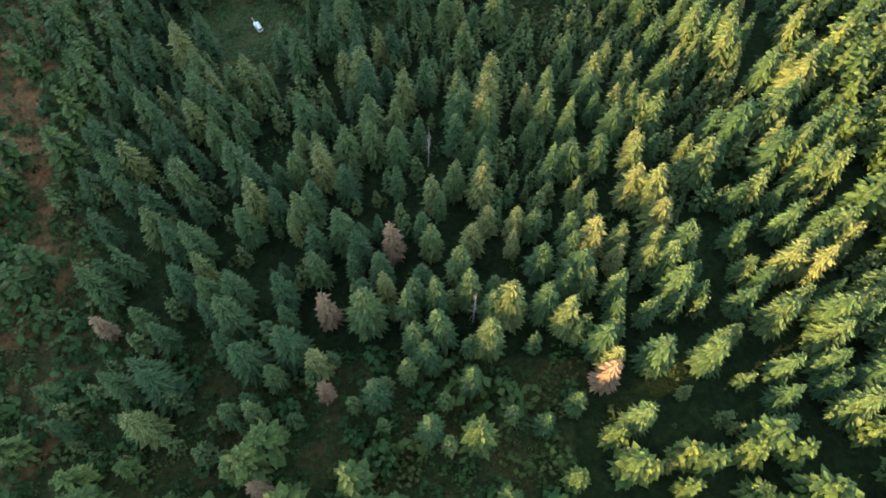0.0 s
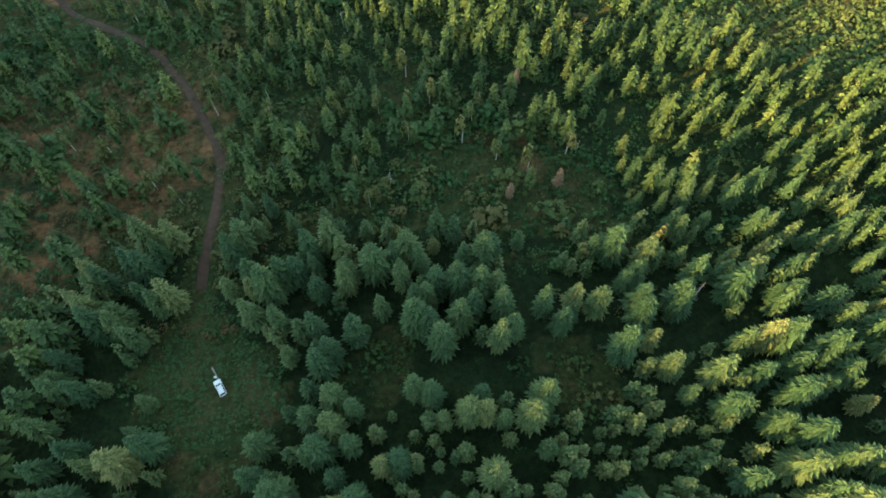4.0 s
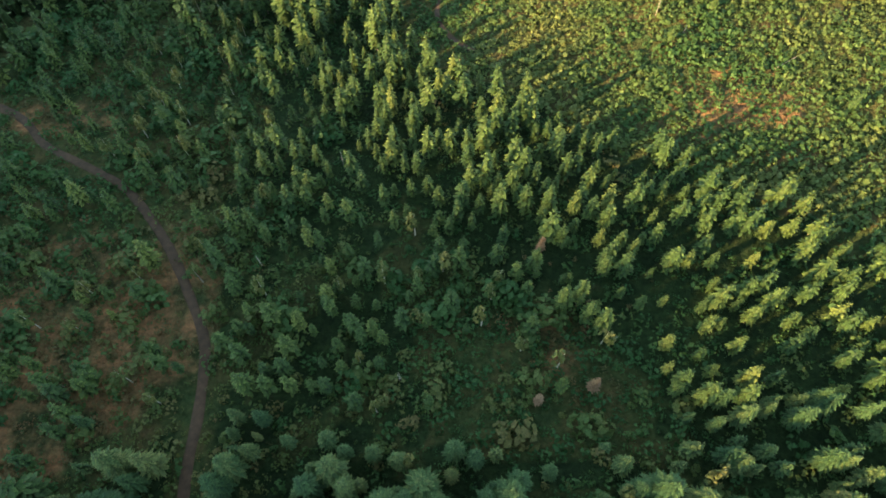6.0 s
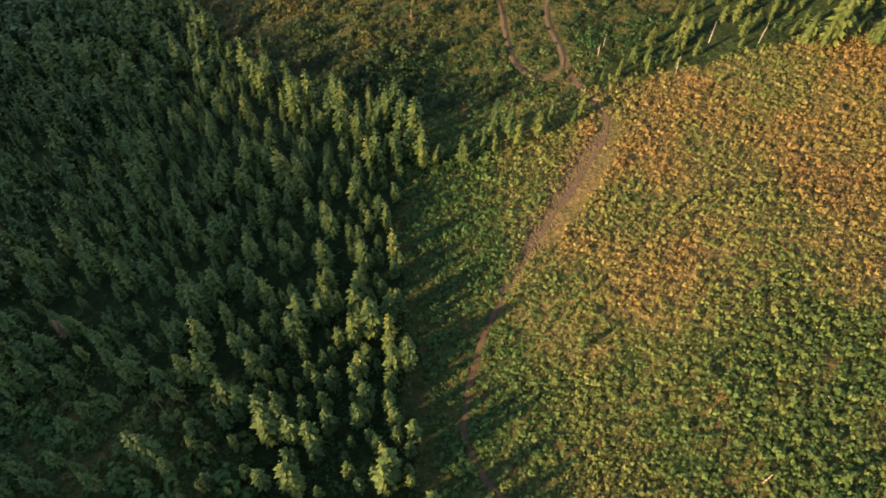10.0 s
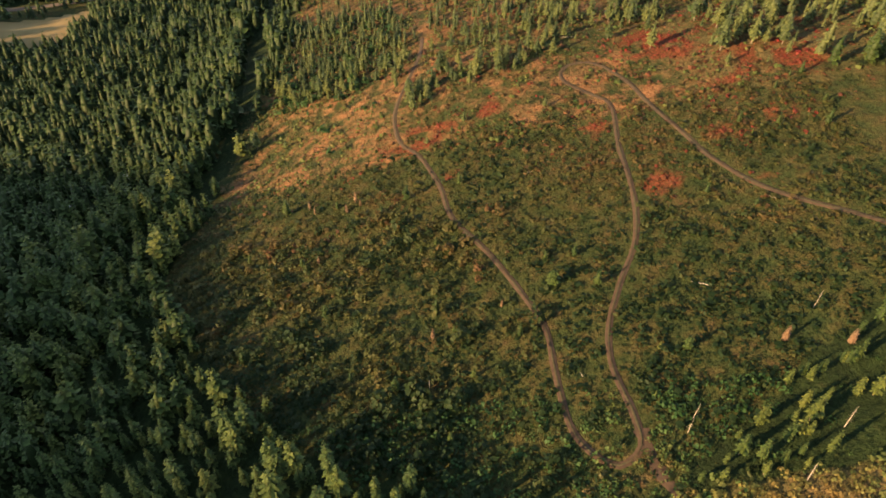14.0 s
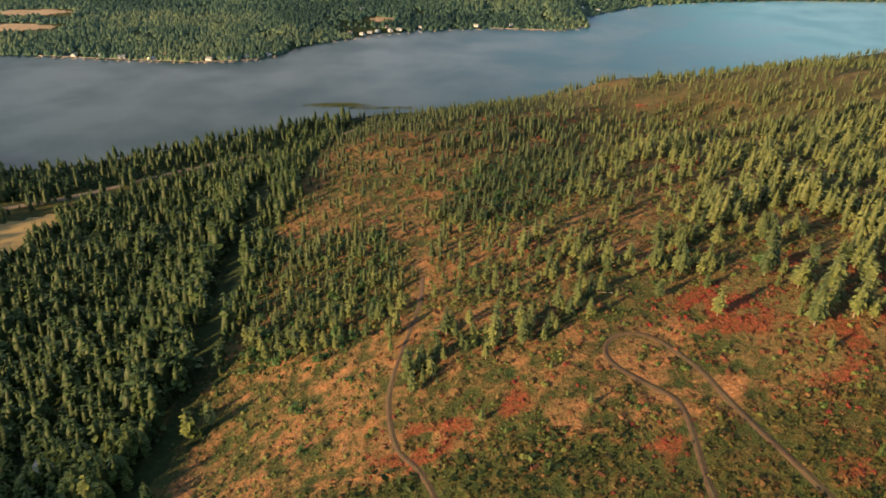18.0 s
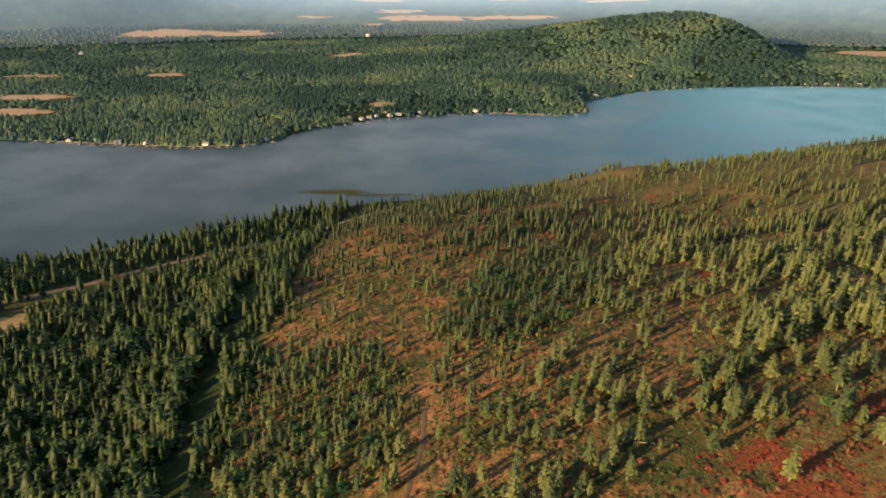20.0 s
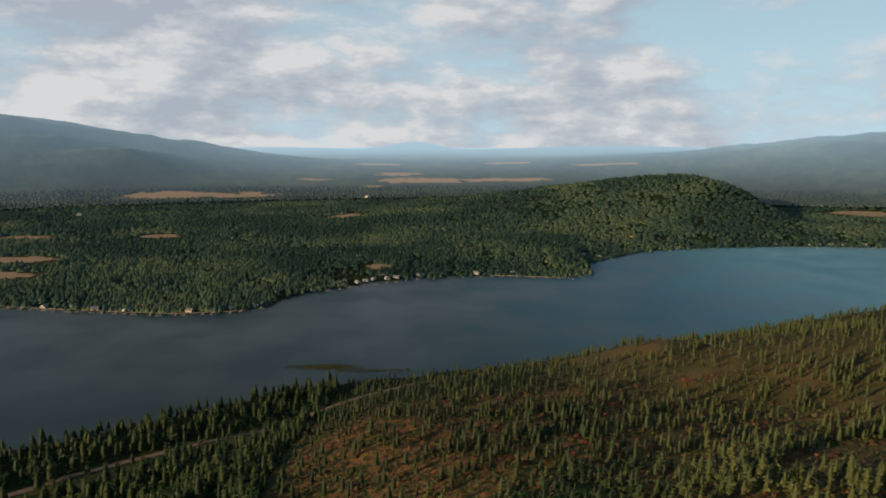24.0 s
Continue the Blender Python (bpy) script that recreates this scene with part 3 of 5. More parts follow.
def forest(x, y):
    """How thick the trees stand, 0 to 1, and how tall they are in metres."""
    n, fine = fbm(x, y, 45, 41), fbm(x, y, 16, 43)
    x0, y0 = x, y
    x, y = x + 26 * (fbm(x, y, 20, 45) - 0.5), y + 26 * (fbm(x, y, 20, 46) - 0.5)
    d = np.full(np.shape(x), 0.75)
    tall = 16.5 + 5 * n
    # around the start: old spruce, thin to the west and at the near end
    west = (x < sparse_left(y)) & (y < 320)
    d = np.where(west, 0.13, d)
    d = np.where((y < 46) & (x < 28) & (x > -90), 0.30, d)
    # mixed young growth
    young = (y > run([(-200, 235), (-60, 208), (0, 200), (40, 196), (95, 176), (150, 150)], x)) & (y < run([(-300, 420), (-120, 405), (-60, 390), (-31, 428), (0, 400)], x))
    d = np.where(young, np.where(x < -72, 0.36, 0.46 + 0.34 * (fine > 0.5)), d)
    tall = np.where(young, 9.5 + 9 * n, tall)
    band = (y > run(BAND_EDGE, x)) & (y < 430) & (x > -80)
    d = np.where(young & band, 0.8, d)
    tall = np.where(young & band, 12 + 7 * n, tall)
    rim = away(MEADOW_EDGE[:6], x0, y0)
    hem = (rim < 20) & (x0 < run([(y_, x_) for x_, y_ in MEADOW_EDGE[::-1]], y0)) & (y0 > 300) & (y0 < 440)
    d, tall = np.where(hem, 0.95, d), np.where(hem, 14 + 6 * n, tall)
    meadow = (x > run([(y_, x_) for x_, y_ in MEADOW_EDGE[::-1]], y)) & (y > 185) & (y < 500)
    meadow |= (y >= 395) & (y < 520) & (x > run([(395, -26), (428, -30), (458, -31), (509, -20), (520, 0)], y))
    d = np.where(meadow, 0.012, d)
    tall = np.where(meadow, 6 + 5 * n, tall)
    cut = within(CLEARCUT, x, y)
    d = np.where(cut, 0.03, d)
    tall = np.where(cut, 5 + 5 * n, tall)
    row = within(WINDROW, x, y)
    low_row = row & (x < 66)
    d, tall = np.where(row, np.where(low_row, 0.25, np.where(x > 40, 0.42, 0.62)), d), np.where(row, np.where(low_row, 5 + 5 * fine, 9 + 5 * fine), tall)
    east = (x > 48) & (y > 513 + 0.14 * (x - 50)) & (y < np.minimum(524 + 0.7 * (x - 48), 580)) & (x < 260)
    d, tall = np.where(east, 0.62, d), np.where(east, 7 + 5 * fine, tall)
    belt = (away(BELT, x0, y0) < 4.5 + 3 * fine)
    d, tall = np.where(belt, 0.7, d), np.where(belt, 11.5 + 4 * fine, tall)
    dark = (x < -30) & (y > 395) & (y < 700) & ~cut
    tall = np.where(dark, 12.5 + 7 * n, tall)
    d = np.where(dark, 0.6 + 0.4 * fine, d)
    # pine hill towards the lake
    hill = (y > 735) & (x > -165) & ~cut & (x < 2000)
    d = np.where(hill, np.where(y > 1030, 0.74, np.where(x > 125, 0.58, 0.48)) * (0.1 + 1.75 * ease((fine - 0.43) / 0.18)), d)
    for shape, thick in HILL_OPEN + HILL_THICKET + HILL_BARE:
        d = np.where(hill & within(shape, x, y), thick, d)
    tall = np.where(hill, 9 + 5 * fine + 4 * ease((x - 110) / 40) * ease((1200 - y) / 200), tall)
    d = np.where(hill & (y > 1330), 0.62, d)
    stand = (x < -160) & (y > 600) & ~cut
    tall = np.where(stand, 15 + 5 * n, tall)
    beside = stand & (away(CUT, x, y) < 45) & (x < run([(y_, x_) for x_, y_ in CUT], y))
    d, tall = np.where(beside, 0.92, d), np.where(beside, 18 + 5 * n, tall)
    d = np.where((y > 1380) & (x < 50) | (x < -160) & (y > 1290), 0.8, d)
    bald = (away([(160, 1475), (231, 1472), (262, 1480)], x, y) < 34) | (bell(x, y, -68, 1252, 18, 12) > 0.5) | (away([(194, 1313), (245, 1345), (285, 1361)], x, y) < 13) | (bell(x, y, 140, 1514, 20) > 0.5) | (bell(x, y, 87, 1302, 16) > 0.5) | (bell(x, y, 130, 1163, 20) > 0.5) | (bell(x, y, -40, 1012, 10) > 0.5)
    d = np.where(bald, 0.04, d)
    strip = away(CUT, x, y)
    d = np.where(strip < 8 + 4 * n, 0.03, d)
    d = np.where(within(HAY, x, y), 0, d)
    d = np.where(away(LAKE_ROAD, x, y) < 13, 0, d)
    d = np.where((away(LAKE_ROAD, x, y) < 45) & (y < run(LAKE_ROAD, x)) & (x < -200), 0.12, d)
    clear = within(CLEARING, x, y) | (bell(x, y, -22, 167, 9) > 0.5) | (bell(x, y, 30, 164, 9) > 0.5)
    d = np.where(clear, 0.02, d)
    d = np.where(within([(-18, 236), (10, 246), (30, 239), (47, 208), (17, 205), (-14, 210)], x, y), 0.08, d)
    d = np.where(((x0 - 20) / 34) ** 2 + ((y0 - 528) / 17) ** 2 < 1, 0.0, d)
    d = np.where(((x0 + 61) / 12) ** 2 + ((y0 - 153) / 24) ** 2 < 1, 0.0, d)
    for path, wide in ((TRACK, 5.5), (SPUR, 5.5), (WEST_TRACK, 5.0)):
        d = np.where(away(path, x0, y0) < wide, 0, d)
    d = np.where(y > run(NEAR_SHORE, x) - 4, 0, d)
    return d, tall


def far_open(x, y):
    """Fields and clearings across the lake."""
    f = np.zeros(np.shape(x))
    for cx, cy, sx, sy in FIELDS:
        f = np.maximum(f, (((x - cx) / sx) ** 4 + ((y - cy) / sy) ** 4 + 2.4 * (fbm(x, y, (90 + 0.35 * sx) * (0.5 if cy > 4000 else 1.0), 51) - 0.5) < 0.7) * 1.0)
    return f


FIELDS = [(-1010, 2180, 110, 60), (-1080, 2370, 130, 70), (-1290, 2760, 110, 60), (-880, 2790, 80, 70), (-350, 3250, 90, 75), (-150, 2290, 48, 32), (-1180, 4150, 380, 210), (-830, 5400, 130, 90), (-360, 4750, 70, 60), (-60, 5300, 300, 260), (-250, 6100, 190, 260), (520, 5330, 330, 200), (1780, 7400, 330, 200), (1760, 3350, 160, 150), (-1380, 10400, 380, 450), (-560, 8000, 260, 220), (2600, 3500, 250, 160), (900, 8200, 260, 200)]

gx, gy = lines(-2900, -200, 210, 2900, 5.0, 1.06), lines(-2700, -40, 860, 4300, 5.0, 1.035)
X, Y = np.meshgrid(gx, gy)
X, Y = X.ravel(), Y.ravel()
Zg = land(X, Y)
dens, _ = forest(X, Y)
across = Y > run(FAR_SHORE, X)
# litter under trees; along CUT it paints the shade lying on the strip
litter_shade = np.where(across, 1 - far_open(X, Y), np.maximum(np.clip((dens - 0.3) * 2.5, 0, 1), 0.9 * (away(CUT, X, Y) < 10)))
dry_ = np.where(across, 0.3 * far_open(X, Y), dryness(X, Y) * (1 - 0.4 * (dens > 0.6)))
cov = np.stack([dry_ * 0.9, np.where(across, 0, redness(X, Y)), litter_shade, np.where(across, 0, 0.22 * within(CLEARCUT, X, Y) * (Y < 735) + ease((Y - 690) / 70) * ease((X + 165) / 20) * (0.36 * ease((X - 50) / 90) + 0.5 * fbm(X, Y, 45, 27)) + brushland(X, Y) * ease((Y - 365 + 130 * (fbm(X, Y, 40, 25) - 0.5)) / 70) * ease((X + 6) / 30))], 1)
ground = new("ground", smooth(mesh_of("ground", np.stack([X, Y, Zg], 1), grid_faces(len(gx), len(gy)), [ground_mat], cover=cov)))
tagged(ground, "hillside and valley floor of undergrowth, dry grass and litter", "ground", kind="structure")

wx, wy = np.linspace(-3200, 3200, 33), np.linspace(1000, 2900, 15)
WX, WY = np.meshgrid(wx, wy)
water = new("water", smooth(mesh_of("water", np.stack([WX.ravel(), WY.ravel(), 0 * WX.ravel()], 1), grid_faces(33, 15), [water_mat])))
tagged(water, "calm dark blue lake with faint ripples", "lake", kind="structure")

# the distance: plain, fields and mountains, with blue haze painted on as glow
far_mat, tr, bs = material("distance_haze_glow")
att = wire(tr, "ShaderNodeAttribute")
att.attribute_name = "cover"
ch = wire(tr, "ShaderNodeSeparateColor", ins=[att.outputs["Color"]])
n = noise_tex(tr, 0.012, 6.0, 0.7)
patchy = noise_tex(tr, 0.0022, 5.0, 0.6)
n = math_(tr, "ADD", math_(tr, "MULTIPLY", n, 0.5), math_(tr, "MULTIPLY", patchy, 0.5))
woods = ramp(tr, n, [(0.38, (0.008, 0.022, 0.019)), (0.5, (0.022, 0.046, 0.036)), (0.6, (0.050, 0.074, 0.050))])
col = mixc(tr, ch.outputs[0], woods, (0.30, 0.20, 0.11))
# painted haze: base colour fades to black while the blue glow grows
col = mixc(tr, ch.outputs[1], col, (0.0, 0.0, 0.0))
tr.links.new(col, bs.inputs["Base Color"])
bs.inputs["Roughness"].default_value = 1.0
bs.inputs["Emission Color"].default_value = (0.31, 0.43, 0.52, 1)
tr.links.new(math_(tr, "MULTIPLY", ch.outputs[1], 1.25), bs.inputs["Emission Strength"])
az = np.radians(np.concatenate([np.arange(-44, 44.1, 0.32), np.arange(50, 311, 6.0)]))
dd = 3450 * (20000 / 3450) ** np.linspace(0, 1, 110)
AZ, DD = np.meshgrid(np.append(az, az[0] + 2 * math.pi), dd)
bx, by = EX + DD.ravel() * np.sin(AZ.ravel()), EY + DD.ravel() * np.cos(AZ.ravel())
bz = far_land(bx, by) + 14
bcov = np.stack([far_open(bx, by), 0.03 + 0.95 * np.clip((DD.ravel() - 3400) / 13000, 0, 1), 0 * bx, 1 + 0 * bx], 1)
bv = np.stack(draw_near(bx, by, bz), 1)
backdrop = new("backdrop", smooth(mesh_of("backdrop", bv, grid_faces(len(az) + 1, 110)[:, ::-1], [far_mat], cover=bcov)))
tagged(backdrop, "distant wooded plain, pale fields and blue hazy mountains", "distance", kind="structure")

# ---- plants ----
def spin(n, rnd):
    a = rnd.uniform(0, 2 * math.pi)
    return [a + 2 * math.pi * (i + rnd.uniform(-0.28, 0.28)) / n for i in range(n)]


def conifer(seed, tiers, arms, reach=0.17, bare=0.12, ragged=0.35, broad=1.0, round_=0.62, inner=6, core=0.5):
    """Crown of a fir one metre tall: tiers of narrow drooping boughs, each tilted its own way. Corners and triangles."""
    rnd = random.Random(seed)
    v, f = [], []
    lean = (rnd.uniform(-0.02, 0.02), rnd.uniform(-0.02, 0.02))
    for t in range(tiers):
        k = (t + 0.5) / tiers
        z = bare + (1 - bare) * k
        body = (1 - k) ** round_ * (0.6 + 0.4 * min(1.0, 4.5 * k + 0.25)) * rnd.uniform(0.86, 1.1)
        for a in spin(max(4, round(arms * (0.4 + 0.75 * (1 - k)))), rnd):
            r = reach * body * rnd.uniform(1 - ragged, 1 + 0.5 * ragged) + 0.010
            w = broad * (0.14 * r + 0.007) * rnd.uniform(0.75, 1.3)
            zz = z + rnd.uniform(-0.8, 0.8) * (1 - bare) / tiers
            ca, sa = math.cos(a), math.sin(a)
            ox, oy = lean[0] * zz, lean[1] * zz
            roll = rnd.uniform(-0.55, 0.55)
            wx, wz = w * math.cos(roll), w * math.sin(roll)
            lift, droop = 0.10 * r + 0.015 * k, -(0.34 - 0.5 * k) * r * rnd.uniform(0.4, 1.4)
            i, m, n0 = len(v), 0.66 * r, 0.18 * r
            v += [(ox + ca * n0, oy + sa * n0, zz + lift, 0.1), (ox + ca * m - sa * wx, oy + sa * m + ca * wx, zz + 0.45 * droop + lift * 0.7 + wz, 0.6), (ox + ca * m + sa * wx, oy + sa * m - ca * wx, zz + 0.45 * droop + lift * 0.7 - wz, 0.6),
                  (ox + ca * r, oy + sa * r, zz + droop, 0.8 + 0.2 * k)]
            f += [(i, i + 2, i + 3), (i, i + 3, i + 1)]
    i, n = len(v), inner   # inner core, painted dark for the shade inside the crown
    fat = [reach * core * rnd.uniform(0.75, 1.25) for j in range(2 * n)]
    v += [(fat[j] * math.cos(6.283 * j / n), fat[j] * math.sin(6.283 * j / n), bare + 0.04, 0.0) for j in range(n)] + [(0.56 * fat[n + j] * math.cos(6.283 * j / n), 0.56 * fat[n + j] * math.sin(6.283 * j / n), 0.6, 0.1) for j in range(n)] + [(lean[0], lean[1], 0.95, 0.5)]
    for j in range(n):
        a, b = i + j, i + (j + 1) % n
        f += [(a, b, b + n), (a, b + n, a + n), (a + n, b + n, i + 2 * n)]
    return np.array(v), np.array(f)


def stem(seed, r=0.013, high=0.95, sides=6):
    rnd = random.Random(seed)
    v, f = [], []
    rings = [(0, 1.35), (0.04, 1.0), (0.5, 0.62), (high, 0.12)]
    for z, k in rings:
        v += [(r * k * math.cos(6.283 * j / sides), r * k * math.sin(6.283 * j / sides), z) for j in range(sides)]
    for t in range(len(rings) - 1):
        for j in range(sides):
            a, b = t * sides + j, t * sides + (j + 1) % sides
            f += [(a, b, b + sides), (a, b + sides, a + sides)]
    return np.array(v), np.array(f)


def tuft(seed, leaves, flat=0.75, leaf=0.42):
    """A bush one metre across: many leaf sprays over a lumpy dome."""
    rnd = random.Random(seed)
    v, f = [], []
    lobes = [(rnd.uniform(-0.24, 0.24), rnd.uniform(-0.24, 0.24), rnd.uniform(0.7, 1.1)) for _ in range(3)]
    for _ in range(leaves):
        lx, ly, ls = rnd.choice(lobes)
        a, e = rnd.uniform(0, 6.283), math.asin(rnd.uniform(0.0, 1.0))
        r = 0.34 * ls * rnd.uniform(0.75, 1.1)
        c = Vector((lx + r * math.cos(a) * math.cos(e), ly + r * math.sin(a) * math.cos(e), flat * r * 1.7 * math.sin(e) + 0.10))
        nrm = Vector((math.cos(a) * math.cos(e), math.sin(a) * math.cos(e), math.sin(e) + 0.45)).normalized()
        tan = nrm.orthogonal().normalized()
        tan = Matrix.Rotation(rnd.uniform(0, 6.283), 3, nrm) @ tan
        bit = nrm.cross(tan)
        s = leaf * rnd.uniform(0.6, 1.25) * 0.5
        i = len(v)
        v += [tuple(c - tan * s), tuple(c + bit * s * 0.7 + nrm * 0.03), tuple(c + tan * s - nrm * 0.06), tuple(c - bit * s * 0.7)]
        f += [(i, i + 1, i + 2), (i, i + 2, i + 3)]
    return np.array(v), np.array(f)


def stand(name, forms, place, mats, form_mat=None, tint=None):
    """Many plants joined in one mesh. place: rows of x, y, z, width, height, turn. forms: corner and triangle arrays."""
    rows = np.asarray(place, float)
    rng = np.random.default_rng(len(rows))
    pick = rng.integers(0, len(forms), len(rows))
    tint = np.where(rng.random(len(rows)) < 0.07, rng.uniform(0.75, 1.0, len(rows)), rng.uniform(0, 0.62, len(rows))) if tint is None else tint
    vs, fs, ts, base = [], [], [], 0
    for k, (v, f) in enumerate(forms):
        r, t = rows[pick == k], tint[pick == k]
        if not len(r):
            continue
        c, s = np.cos(r[:, 5])[:, None], np.sin(r[:, 5])[:, None]
        x = (v[None, :, 0] * c - v[None, :, 1] * s) * r[:, 3:4] + r[:, 0:1]
        y = (v[None, :, 0] * s + v[None, :, 1] * c) * r[:, 3:4] + r[:, 1:2]
        z = v[None, :, 2] * r[:, 4:5] + r[:, 2:3]
        cols = [x, y, z] + ([np.broadcast_to(v[None, :, 3], x.shape)] if v.shape[1] == 4 else [])
        vs.append(np.stack(cols, 2).reshape(-1, len(cols)))
        fs.append((f[None] + (np.arange(len(r)) * len(v))[:, None, None] + base).reshape(-1, 3))
        ts.append(np.repeat(t, len(v)))
        base += len(r) * len(v)
    return new(name, mesh_of(name, np.concatenate(vs), np.concatenate(fs), mats, tint=np.concatenate(ts)))


def scatter(x0, x1, y0, y1, step, seed):
    rng = np.random.default_rng(seed)
    x, y = np.meshgrid(np.arange(x0, x1, step), np.arange(y0, y1, step))
    x, y = x.ravel() + rng.uniform(-0.42, 0.42, x.size) * step, y.ravel() + rng.uniform(-0.42, 0.42, y.size) * step
    return x, y, rng


def planted(x, y, wide, high, rng, sink=0.15):
    return np.stack([x, y, land(x, y) - sink, wide, high, rng.uniform(0, 6.283, len(x))], 1)


near_forms = [conifer(s, 20, 21, 0.155 + 0.018 * (s % 3), broad=0.68, ragged=0.4, round_=0.5 + 0.09 * (s % 4)) for s in range(7)]
young_forms = [conifer(20 + s, 9, 10, 0.2, bare=0.08, ragged=0.3, broad=1.3, round_=0.5, core=0.55) for s in range(5)]
wood_forms = [conifer(30 + s, 13, 12, 0.165 + 0.014 * (s % 3), bare=0.16, ragged=0.5, broad=1.05, core=0.55, round_=0.42 + 0.06 * (s % 3)) for s in range(6)]
mid_forms = [conifer(40 + s, 9, 9, 0.17 + 0.012 * (s % 3), ragged=0.45, broad=1.4, core=0.62, round_=0.46 + 0.06 * (s % 3)) for s in range(6)]
far_forms = [conifer(60 + s, 4, 5, 0.22, ragged=0.5, broad=2.1, inner=4, core=0.66, round_=0.55) for s in range(5)]
pine_forms = [conifer(80 + s, 14, 13, 0.19 + 0.016 * (s % 3), 0.18, 0.55, 1.15, 0.44 + 0.07 * (s % 3), core=0.52) for s in range(6)]
pine_mid = [conifer(90 + s, 7, 8, 0.21, 0.15, 0.55, 1.7, 0.46 + 0.05 * (s % 3), core=0.58) for s in range(6)]
trunk_form = [stem(1)]
bare_stem = [(np.array([(0.014 * math.cos(2.0944 * j) * (1 - 0.9 * t), 0.014 * math.sin(2.0944 * j) * (1 - 0.9 * t), 0.9 * t) for t in (0, 1) for j in range(3)]), np.array([(j, (j + 1) % 3, (j + 1) % 3 + 3) for j in range(3)] + [(j, (j + 1) % 3 + 3, j + 3) for j in range(3)]))]
bush_forms = [tuft(s, 17, leaf=0.25) for s in range(6)]
bush_low = [tuft(26 + s, 7, 0.8, 0.55) for s in range(5)]
bush_far = [tuft(20 + s, 8, leaf=0.6) for s in range(4)]


def part(name, me, parent, label=""):
    ob = new(name, me)
    ob.parent = parent
    return tagged(ob, label)


def tree_kind(name, crown, trunk, leaf, wood):
    root = new(name)
    part("trunk", mesh_of("trunk", *trunk, [wood]), root)
    part("crown", mesh_of("crown", *crown, [leaf]), root)
    return root


def set_out(kinds, rows, label, category, group):
    """Copies of the kinds at the rows; the first of each kind is itself moved to a row."""
    for i, (x, y, z, wide, high, turn) in enumerate(rows):
        src = kinds[i % len(kinds)]
        m = Matrix.LocRotScale((x, y, z), Euler((0, 0, turn)), (wide, wide, high))
        if i < len(kinds):
            src.matrix_basis = m
            ob = src
            tagged(ob, label, category, group)
        else:
            ob = copy_thing(src, Matrix.Identity(4))
            ob.matrix_basis = m


# nearest forest; dead trees stand clear of the others
BROWN = [(34, 36, 18), (-36, 14, 14), (-26, 52, 19), (-25, 34, 13), (-12, 70, 19), (-77, 49, 14), (29, 220, 10), (15, 217, 8), (97, 571, 8), (116, 566, 8), (-150, 420, 12), (-26, 595, 6), (-68, 700, 7), (-72, 692, 6), (-65, 695, 5), (-94, 703, 6), (-90, 697, 5), (2, 606, 4), (-82, 655, 5), (20, 262, 9)]
GREY = [(7, 52, 17), (-4, 99, 17), (58, 180, 15), (102, 536, 11), (57, 540, 9), (111, 583, 9), (-27, 570, 7), (68, 352, 8), (75, 341, 6), (-20, 224, 8), (60, 545, 9), (-40, 300, 8), (-62, 262, 8), (85, 520, 10), (120, 530, 11), (36, 232, 7)]
def young_patch(x, y):
    """Where bright young spruces stand close together between the old ones."""
    z = 0.35 * ease(5 * (fbm(x, y, 26, 47) - 0.56))
    for cx, cy, sx, sy in ((-8, 136, 9, 13), (42, 145, 24, 8), (14, 126, 10, 8), (72, 118, 12, 9), (-40, 118, 10, 9), (20, 92, 8, 8), (60, 84, 9, 7)):
        z = z + np.exp(-(((x - cx) / sx) ** 2 + ((y - cy) / sy) ** 2) * 0.8)
    return np.clip(z, 0, 1) * (y < 205)


x, y, rng = scatter(-190, 230, -20, 560, 5.9, 11)
d, tall = forest(x, y)
old = (y < 205) & (d > 0.25)
keep = rng.random(len(x)) < np.where(old, 0.78 * d * (1 - 0.85 * (young_patch(x, y) > 0.45)), d)
for sx, sy, _ in BROWN + GREY:
    keep &= np.hypot(x - sx, (y - sy + 2.0) * 0.8) > 4.2
x, y, tall = x[keep], y[keep], tall[keep]
high = tall * np.where((rng.random(len(x)) < 0.16) & (y > 345), rng.uniform(1.15, 1.45, len(x)), np.where(y < 205, 0.62 + 0.5 * rng.random(len(x)) ** 0.7, rng.uniform(0.5, 1.12, len(x))))
rows = planted(x, y, high * np.where(y < 205, rng.uniform(1.0, 1.45, len(x)), rng.uniform(0.82, 1.18, len(x))), high, rng)
single = (np.abs(x - 5) < 62) & (y > 62) & (y < 128)
singles = rows[single][:300]
rest = np.concatenate([rows[~single], rows[single][300:]])
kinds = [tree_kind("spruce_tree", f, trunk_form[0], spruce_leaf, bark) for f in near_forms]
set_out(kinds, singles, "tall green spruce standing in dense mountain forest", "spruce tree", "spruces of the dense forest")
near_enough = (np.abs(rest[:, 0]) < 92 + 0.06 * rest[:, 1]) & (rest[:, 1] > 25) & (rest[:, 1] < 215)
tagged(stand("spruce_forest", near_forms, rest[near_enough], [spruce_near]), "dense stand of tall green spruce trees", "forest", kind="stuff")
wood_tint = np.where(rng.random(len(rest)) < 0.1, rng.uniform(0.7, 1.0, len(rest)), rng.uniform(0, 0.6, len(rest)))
# windrow trees tinted lighter, in place of sunlight on them
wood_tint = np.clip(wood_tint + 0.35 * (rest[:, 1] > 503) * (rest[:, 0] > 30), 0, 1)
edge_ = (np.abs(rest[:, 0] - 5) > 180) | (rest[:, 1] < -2)
